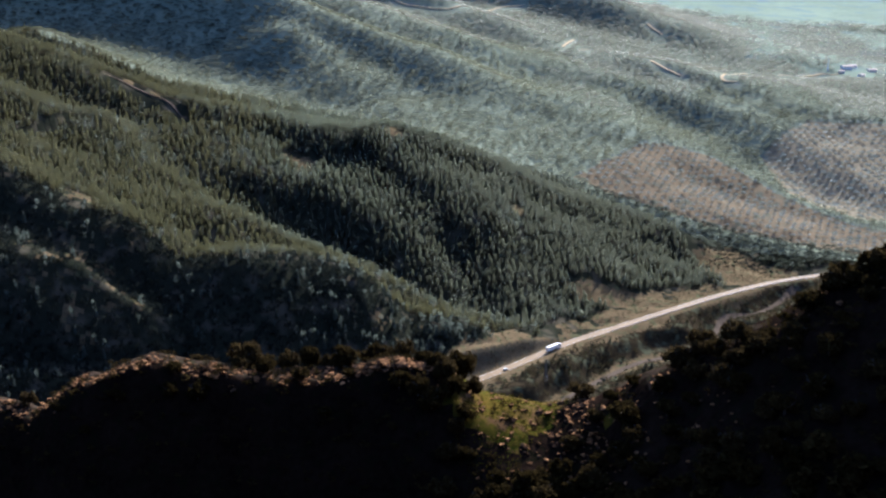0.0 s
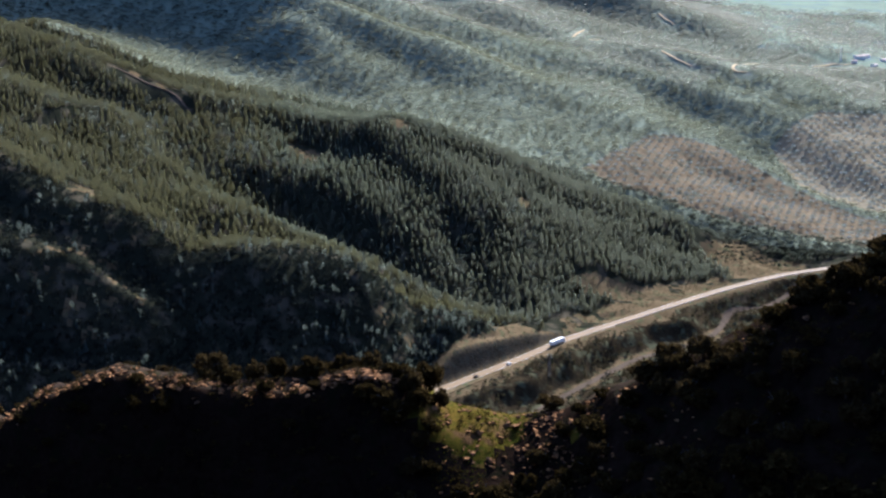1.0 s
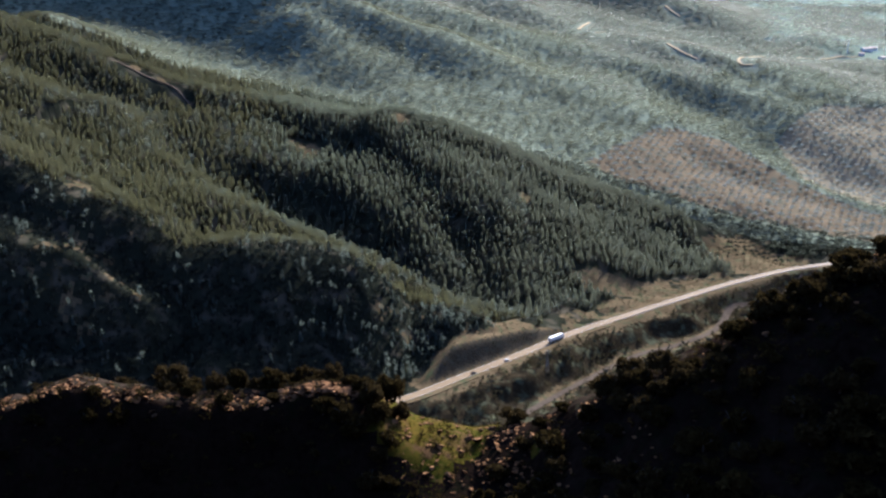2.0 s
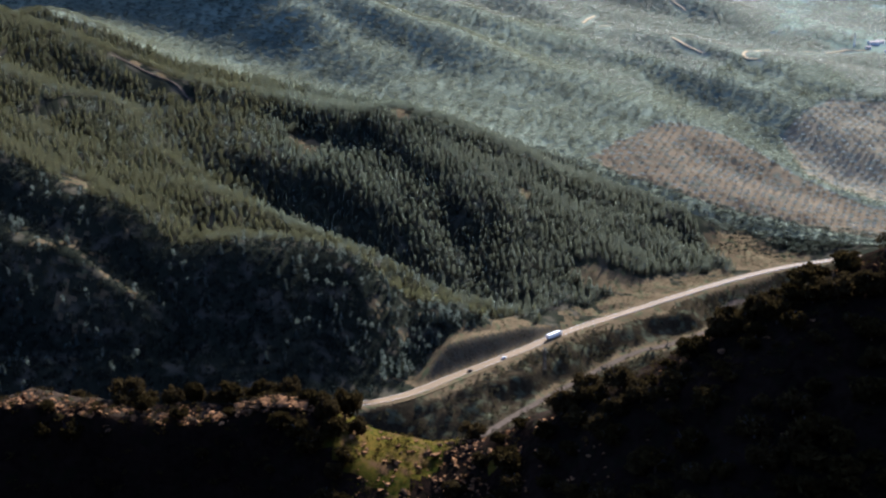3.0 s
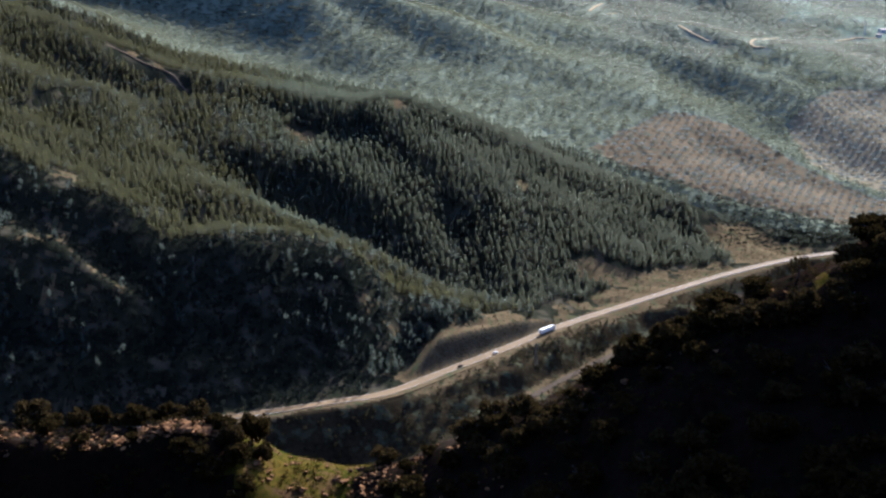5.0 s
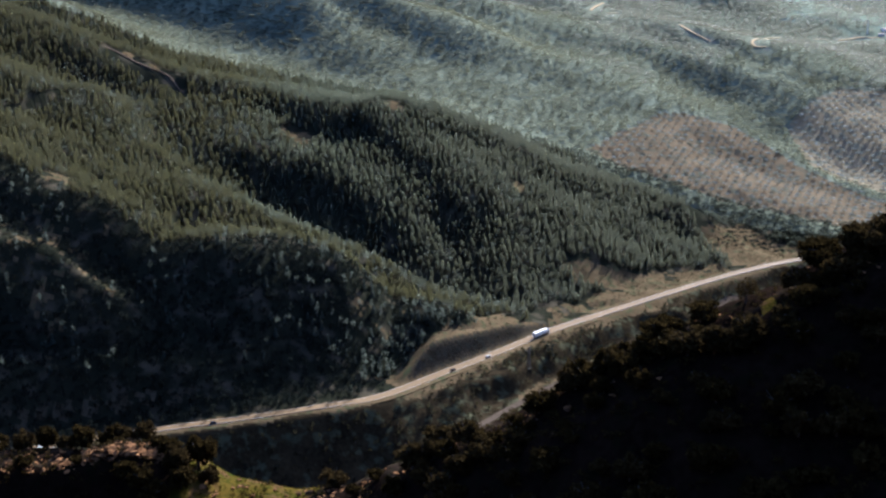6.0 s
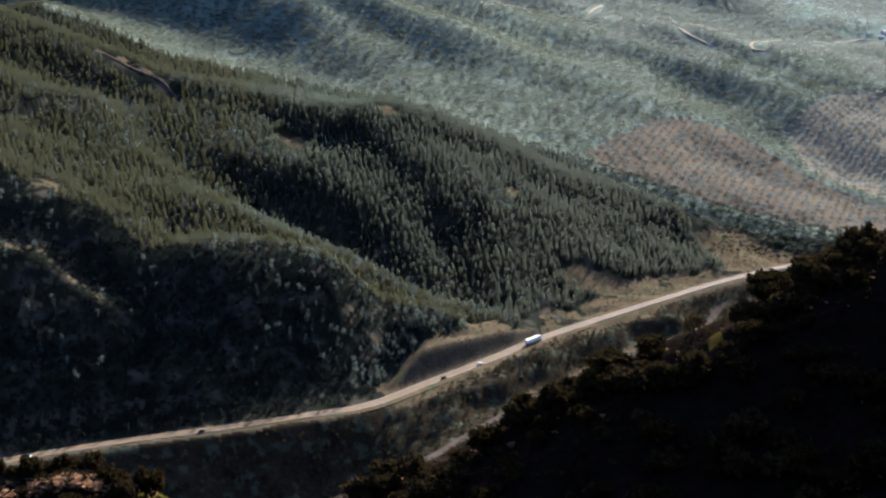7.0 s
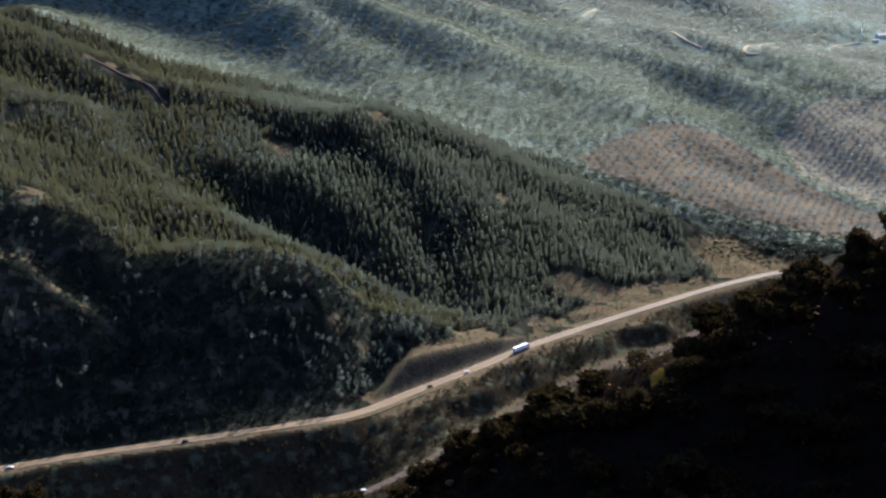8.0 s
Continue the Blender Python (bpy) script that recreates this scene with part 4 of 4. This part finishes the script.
for k in range(45):
    boulder(rng.uniform(-46, -29), 231 + rng.normal(-0.8, 1.4), rng.choice([0.8, 1.2, 1.8, 2.4]), k)
for k in range(150):
    x = rng.uniform(-128, -26)
    yc, _ = crest_of(x)
    boulder(x, yc + rng.normal(0.4, 1.9), rng.choice([0.7, 1.0, 1.5, 2.1], p=[0.35, 0.35, 0.2, 0.1]), k)
HEAPS = [(-22, 226), (-17, 231), (-12, 222), (-6, 228), (-2, 219), (-19, 218), (2, 224), (-15, 227), (-9, 232)]
for k in range(108):
    hx, hy = HEAPS[k % len(HEAPS)]
    boulder(hx + rng.normal(0, 2.2), hy + rng.normal(0, 1.8), rng.choice([0.5, 0.9, 1.5, 2.2], p=[0.4, 0.35, 0.2, 0.05]), k)
for k in range(44):
    x = rng.uniform(-2, 118)
    yc, _ = crest_of(x)
    boulder(x, yc - abs(rng.normal(0, 3.5)), rng.choice([0.6, 0.9, 1.3, 1.8], p=[0.45, 0.35, 0.15, 0.05]), k)


def arrays(me):
    v = np.array([c.co for c in me.vertices])
    f = np.array([p.vertices[:] for p in me.polygons])
    return v, f, np.zeros(len(f), int)


sx, sy, r2 = sown(-130, 125, 150, 242, 1.25, 8)
cy, cz = crest_of(sx)
fan = (sx > -28) & (sx < 0) & (sy < 231 + 1.6 * (sx + 6)) & (sy > cy - 26)
stony = (sy < cy + 6) & (sy > cy - np.where(sx < -25, 2.2, 48)) & (r2.uniform(size=len(sx)) < np.where(fan, 0.55, np.where(np.abs(sx + 13) < 15, 0.10, np.where(sx < 0, 0.6, np.where((sx < 30) & (sy > cy - 18), 0.16, np.where(sy > cy - 9, 0.16, -0.1))))) + 0.3 * grain2(sx, sy, 12, 63))
spots = rows_for(sx, sy, stony, r2, 1.0, 0.5, 0.0)
scattered("scree", [arrays(m) for m in ROCKS], spots, [LIMESTONE], "loose grey limestone rubble strewn over the crest", "rubble")


sx, sy, r2 = sown(-130, -26, 222, 262, 1.5, 18)
cy, cz = crest_of(sx)
blocks = (sy < cy + 3.5) & (sy > cy - 2.2) & (r2.uniform(size=len(sx)) < 0.5)
scattered("crest_rubble", [arrays(m) for m in ROCKS], rows_for(sx, sy, blocks, r2, 1.5, 1.0, 0.0), [LIMESTONE], "broken limestone blocks heaped along the crest", "rubble")


def tuft_shape(seed):
    rng = np.random.default_rng(seed)
    v, f = [], []
    for _ in range(7):
        a, r, h = rng.uniform(0, 6.28), rng.uniform(0, 0.35), rng.uniform(0.5, 1.0)
        p = np.array([r * math.cos(a), r * math.sin(a), 0])
        s = np.array([-math.sin(a), math.cos(a), 0]) * 0.07
        k = len(v)
        v += [p - s, p + s, p * 1.8 + [0, 0, h]]
        f.append((k, k + 1, k + 2))
    return np.array(v), np.array(f), np.zeros(len(f), int)


sx, sy, r2 = sown(-36, 72, 196, 240, 0.62, 9)
grassy = (np.hypot(sx - 67.5, sy - 206) < 1.4) | (sy > 229.5 + 1.6 * (sx + 6)) & (np.abs(sx + 14) < 15 + 4 * grain2(sx, sy, 9, 15)) & (r2.uniform(size=len(sx)) < 0.55 + 0.6 * grain2(sx, sy, 6, 64))
scattered("meadow_grass", [tuft_shape(s) for s in range(5)], rows_for(sx, sy, grassy, r2, 0.8, 0.32, 0.0), [TURF_BLADES], "short sunlit yellow-green grass in the saddle", "grass")
sx, sy, r2 = sown(-130, 125, 150, 242, 2.1, 10)
cy, cz = crest_of(sx)
rubbly = (sx > -8) & (sx < 20) & (sy > cy - 13)
low = ~(rubbly & (r2.uniform(size=len(sx)) < 0.7)) & (sy < cy + 6) & (sy > cy - 55) & (r2.uniform(size=len(sx)) < np.where((sx < -30) | (sx > 2) | (sy < 217), 0.55, 0.2) + 0.5 * grain2(sx, sy, 8, 65))
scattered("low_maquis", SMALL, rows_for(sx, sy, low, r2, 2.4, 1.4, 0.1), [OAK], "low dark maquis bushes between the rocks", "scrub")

# ---------------------------------------------------------------- traffic
def place_on_road(px, py, lane):
    """A place and heading on the road nearest to a point; lane: metres to the left of the middle."""
    i = int(np.argmin(np.hypot(ROAD[:, 0] - px, ROAD[:, 1] - py)))
    d = ROAD[min(i + 1, len(ROAD) - 1), :2] - ROAD[max(i - 1, 0), :2]
    d = d / np.linalg.norm(d)
    t = (px - ROAD[i, 0]) * d[0] + (py - ROAD[i, 1]) * d[1]
    p = ROAD[i, :2] + t * d + lane * np.array([-d[1], d[0]])
    return p[0], p[1], ROAD[i, 2] + 0.26, math.degrees(math.atan2(d[1], d[0]))


def wheel(parent, x, y, r, wide):
    bm = tube(bmesh.new(), (x, y - wide / 2, r), (x, y + wide / 2, r), r, r, 16)
    t = part("wheel", bm, RUBBER, parent)
    bm = tube(bmesh.new(), (x, y - wide / 2 - 0.02, r), (x, y + wide / 2 + 0.02, r), r * 0.55, r * 0.55, 12)
    part("rim", bm, STEEL, t)


def lorry(m):
    """An articulated lorry, 16.4 m long, that faces +x."""
    root = new("articulated_lorry")
    trailer = part("trailer_box", box(bmesh.new(), (-8.2, -1.27, 1.2), (5.2, 1.27, 4.0), 0.06), WHITE, root, "white curtain-sided trailer box")
    part("roof_panel", box(bmesh.new(), (-8.1, -1.2, 4.002), (5.1, 1.2, 4.05), 0.02), CAB, trailer)
    part("rear_doors", box(bmesh.new(), (-8.26, -1.2, 1.25), (-8.203, 1.2, 3.9), 0.02), CAB, trailer)
    for y in (-1.285, 1.285):
        part("side_rail", box(bmesh.new(), (-8.1, y - 0.012, 1.05), (5.1, y + 0.012, 1.22)), DARK, trailer)
    part("chassis", box(bmesh.new(), (-8.0, -0.5, 0.75), (7.6, 0.5, 1.19), 0.04), DARK, root)
    bm = bmesh.new()
    box(bm, (5.75, -1.24, 0.55), (8.15, 1.24, 3.45), 0.14)
    for v in bm.verts:
        if v.co.x > 7.6 and v.co.z > 2.2:
            v.co.x -= 0.28
    cab = part("cab", bm, CAB, root, "white cab")
    bm = box(bmesh.new(), (5.8, -1.1, 3.45), (7.3, 1.1, 3.95), 0.12)
    for v in bm.verts:
        if v.co.z > 3.7:
            v.co.x -= 0.35 * (v.co.x > 6.5)
    part("wind_deflector", bm, CAB, cab)
    part("windscreen", box(bmesh.new(), (7.86, -1.05, 2.15), (8.02, 1.05, 3.0), 0.03), GLASS, cab)
    for y in (-1.25, 1.25):
        part("side_window", box(bmesh.new(), (6.9, y - 0.01, 2.2), (7.7, y + 0.01, 2.95)), GLASS, cab)
        part("mirror", box(bmesh.new(), (7.7, y * 1.14 - 0.09, 2.2), (7.82, y * 1.14 + 0.09, 2.9), 0.03), DARK, cab)
    part("bumper", box(bmesh.new(), (8.1, -1.2, 0.4), (8.28, 1.2, 0.9), 0.05), DARK, cab)
    for x in (-6.6, -5.3, -4.0, 4.2, 7.2):
        for y in (-1.05, 1.05):
            wheel(root, x, y, 0.5, 0.36)
    root.matrix_basis = m
    return tagged(root, "white articulated lorry driving on the valley road", "lorry")


def car(m, paint, label):
    """A small family car, 4.2 m long, that faces +x."""
    root = new("car")
    bm = box(bmesh.new(), (-2.1, -0.88, 0.3), (2.1, 0.88, 0.95), 0.12)
    body = part("body", bm, paint, root)
    bm = box(bmesh.new(), (-1.75, -0.78, 0.9), (1.0, 0.78, 1.48), 0.1)
    for v in bm.verts:
        if v.co.z > 1.2:
            v.co.x = v.co.x * 0.72 - 0.15
            v.co.y *= 0.86
    cabin = part("cabin", bm, paint, root)
    for y in (-0.76, 0.76):
        bm = box(bmesh.new(), (-1.3, y - 0.02, 0.98), (0.55, y + 0.02, 1.34))
        part("side_window", bm, GLASS, cabin)
    part("windscreen", box(bmesh.new(), (0.62, -0.66, 1.0), (0.86, 0.66, 1.32), 0.02), GLASS, cabin)
    part("rear_window", box(bmesh.new(), (-1.62, -0.64, 1.0), (-1.45, 0.64, 1.34), 0.02), GLASS, cabin)
    for y in (-0.6, 0.6):
        part("headlight", box(bmesh.new(), (2.05, y - 0.17, 0.62), (2.13, y + 0.17, 0.78), 0.02), LINE, body)
        part("tail_light", box(bmesh.new(), (-2.13, y - 0.15, 0.66), (-2.06, y + 0.15, 0.84), 0.02), ROOF, body)
    for x in (-1.3, 1.3):
        for y in (-0.78, 0.78):
            wheel(root, x, y, 0.32, 0.22)
    root.matrix_basis = m
    return tagged(root, label, "car", "cars on the valley road")


X, Y, Z, A = place_on_road(78, 941, -2.0)
lorry(pose(X, Y, Z, 0, 0, A))
for px, py, lane, paint, lab in ((14, 872, -2.0, CAR_DARK, "dark car following the lorry on the road"), (38, 898, -2.0, CAR_WHITE, "pale car close behind the lorry on the road"), (-131, 781, -2.0, CAR_DARK, "dark car in the shade of the wooded bank"), (-226, 743, -2.0, CAR_WHITE, "pale car where the road leaves the wood")):
    X, Y, Z, A = place_on_road(px, py, lane)
    car(pose(X, Y, Z, 0, 0, A), paint, lab)


for px, py, turn in ((-27.5, 738, 47), (-20.5, 746, 47)):
    car(pose(px, py, float(ground_z(px, py)) + 0.32, 0, 0, turn), CAR_WHITE, "pale car on the lower road in the gully")


# ---------------------------------------------------------------- far farmsteads
def farmhouse(x, y, turn, long, wide, high):
    """A plain two-pitched farmhouse with a door, windows and a chimney."""
    root = new("farmhouse")
    bm = box(bmesh.new(), (-long / 2, -wide / 2, -1.5), (long / 2, wide / 2, high), 0.05)
    wall = part("wall", bm, PLASTER, root, "whitewashed wall")
    for sx_ in (-1, 1):
        bm = bmesh.new()
        v = [bm.verts.new((sx_ * (long / 2 - 0.01), p, q)) for p, q in ((-wide / 2, high), (wide / 2, high), (0, high + 0.12 * wide))]
        w = [bm.verts.new((sx_ * (long / 2 - 0.3), p.co.y, p.co.z)) for p in v]
        bm.faces.new(v), bm.faces.new(w[::-1])
        for a in range(3):
            bm.faces.new((v[a], v[(a + 1) % 3], w[(a + 1) % 3], w[a]))
        part("gable", bm, PLASTER, wall)
    for sy_ in (-1, 1):
        bm = box(bmesh.new(), (-long / 2 - 0.4, 0, -0.1), (long / 2 + 0.4, 0.62 * wide, 0.1), 0.03)
        slope = pose(0, 0, high + 0.13 * wide + 0.12, -13.5) if sy_ > 0 else pose(0, 0, high + 0.13 * wide + 0.12, 0, 0, 180) @ pose(0, 0, 0, -13.5)
        bm.transform(slope)
        part("roof_slope", bm, ROOF, root, "red clay tiles")
    part("chimney", box(bmesh.new(), (long * 0.2, 0.4, high - 0.1), (long * 0.2 + 0.7, 1.1, high + 0.12 * wide + 1.2), 0.04), PLASTER, root)
    part("door", box(bmesh.new(), (-0.5, -wide / 2 - 0.05, 0), (0.5, -wide / 2 + 0.02, 2.1), 0.02), BARK, root)
    for k in (-0.32, 0.3):
        pane = part("window", box(bmesh.new(), (k * long - 0.5, -wide / 2 - 0.04, 1.1), (k * long + 0.5, -wide / 2 + 0.02, 2.2), 0.02), GLASS, root)
        part("sill", box(bmesh.new(), (k * long - 0.6, -wide / 2 - 0.15, 1.0), (k * long + 0.6, -wide / 2 + 0.02, 1.09)), CONCRETE, pane)
    root.matrix_basis = pose(x, y, float(ground_z(x, y)) + 0.3, 0, 0, turn)
    return tagged(root, "small whitewashed farmhouse with a clay-tiled roof", "farmhouse", "farmsteads in the far valley")


for x, y, turn, long, wide, high in ((645, 2022, 12, 16, 9, 3.6), (661, 2040, -20, 11, 8, 2.9), (650, 1968, 35, 9, 7, 2.8), (684, 2022, 5, 13, 8, 3.2), (628, 1992, -8, 8, 7, 2.8)):
    farmhouse(x, y, turn, long, wide, high)


def white_mast(x, y, high):
    """A tapered white pole on a footing, with a box and three short aerials."""
    root = new("transmitter_mast")
    part("footing", box(bmesh.new(), (-1.4, -1.4, -1.5), (1.4, 1.4, 0.3), 0.05), CONCRETE, root)
    part("pole", tube(bmesh.new(), (0, 0, 0.3), (0, 0, high), 0.9, 0.5, 10), PLASTER, root)
    part("cabinet", box(bmesh.new(), (1.5, -0.5, -0.2), (2.5, 0.5, 1.7), 0.04), STEEL, root)
    for k in range(3):
        a = k * math.tau / 3
        part("aerial", tube(bmesh.new(), (0.7 * math.cos(a), 0.7 * math.sin(a), high - 2.4), (0.7 * math.cos(a), 0.7 * math.sin(a), high + 0.8), 0.16, 0.16, 6), STEEL, root)
    root.matrix_basis = pose(x, y, float(ground_z(x, y)))
    return tagged(root, "slender white mast above the far farmsteads", "mast")


white_mast(609, 1998, 19)


# ---------------------------------------------------------------- the mast beside the road
def mast(x, y, high):
    root = new("power_pylon")
    base = float(ground_z(x, y))
    foot = box(bmesh.new(), (-1.3, -1.3, -1.5), (1.3, 1.3, 0.15), 0.06)
    part("concrete_base", foot, CUT_ROCK, root, "weathered concrete base")
    for sx_, sy_ in ((1, 1), (1, -1), (-1, 1), (-1, -1)):
        part("leg", tube(bmesh.new(), (1.1 * sx_, 1.1 * sy_, 0.3), (0.28 * sx_, 0.28 * sy_, high), 0.2, 0.13, 5), STEEL, root)
    for i in range(7):
        z0, z1 = 0.3 + (high - 0.3) * i / 7, 0.3 + (high - 0.3) * (i + 1) / 7
        r0, r1 = 1.1 - 0.82 * i / 7, 1.1 - 0.82 * (i + 1) / 7
        for a in range(4):
            c = [(1, 1), (-1, 1), (-1, -1), (1, -1)]
            p, q = c[a], c[(a + 1) % 4]
            part("brace", tube(bmesh.new(), (r0 * p[0], r0 * p[1], z0), (r1 * q[0], r1 * q[1], z1), 0.08, 0.08, 4), STEEL, root)
    for z in (high - 0.6, high - 2.6):
        part("crossarm", tube(bmesh.new(), (-2.0, 1.2, z), (2.0, -1.2, z), 0.1, 0.1, 5), STEEL, root)
    root.matrix_basis = pose(x, y, base, 0, 0, 20)
    return tagged(root, "slender grey lattice power pylon on a concrete base", "pylon")


mast(68, 888, 16)

# ---------------------------------------------------------------- road edges and tracks
ribbon("shoulder", ROAD[(ROAD[:, 0] > -40) & (ROAD[:, 0] < 120)], 2.6, 0.12, EARTH, "pale dusty lay-by beside the valley road", "road shoulder", offset=-6.0)
for k, off in enumerate((-3.4, 3.4)):
    ribbon("edge_line", ROAD, 0.06, 0.258, LINE, "white edge line on the asphalt", "road marking", offset=off, thick=0.01)
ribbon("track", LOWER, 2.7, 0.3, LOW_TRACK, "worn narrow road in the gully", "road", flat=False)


def track(nodes, half, label):
    line = smooth_line([(a, b, 0) for a, b in nodes], 4)
    line[:, 2] = ground_z(line[:, 0], line[:, 1])
    ribbon("track", line, half, 0.7, TRACK if half > 1.5 else LOW_TRACK, label, "track", thick=1.6)


for k, nodes in enumerate(TRACKS):
    far_one = k < len(TRACKS) - 1
    track(nodes, 1.9 if far_one else 1.3, "pale dirt track winding over the far hill" if far_one else "pale track along the wooded ridge")


def guard_rail(nodes_from, nodes_to, offset):
    """A steel rail on posts along the valley edge of the road."""
    line = ROAD[(ROAD[:, 0] > nodes_from) & (ROAD[:, 0] < nodes_to)]
    d = np.gradient(line[:, :2], axis=0)
    d /= np.linalg.norm(d, axis=1)[:, None]
    p = line[:, :2] + np.stack([-d[:, 1], d[:, 0]], -1) * offset
    root = new("guard_rail")
    root.location = (p[0, 0], p[0, 1], line[0, 2] + 0.2)
    for a, b in zip(p[:-1], p[1:]):
        a3, b3 = Vector((a[0], a[1], line[0, 2])) - root.location, Vector((b[0], b[1], line[0, 2])) - root.location
        bm = bmesh.new()
        tube(bm, a3 + Vector((0, 0, 0.85)), b3 + Vector((0, 0, 0.85)), 0.16, 0.16, 4)
        part("rail", bm, STEEL, root)
        part("post", tube(bmesh.new(), a3 + Vector((0, 0, -0.6)), a3 + Vector((0, 0, 0.9)), 0.07, 0.07, 5), STEEL, root)
    return tagged(root, "galvanised steel guard rail along the valley edge", "guard rail")


guard_rail(-230, -40, -4.3)
guard_rail(120, 330, -4.3)
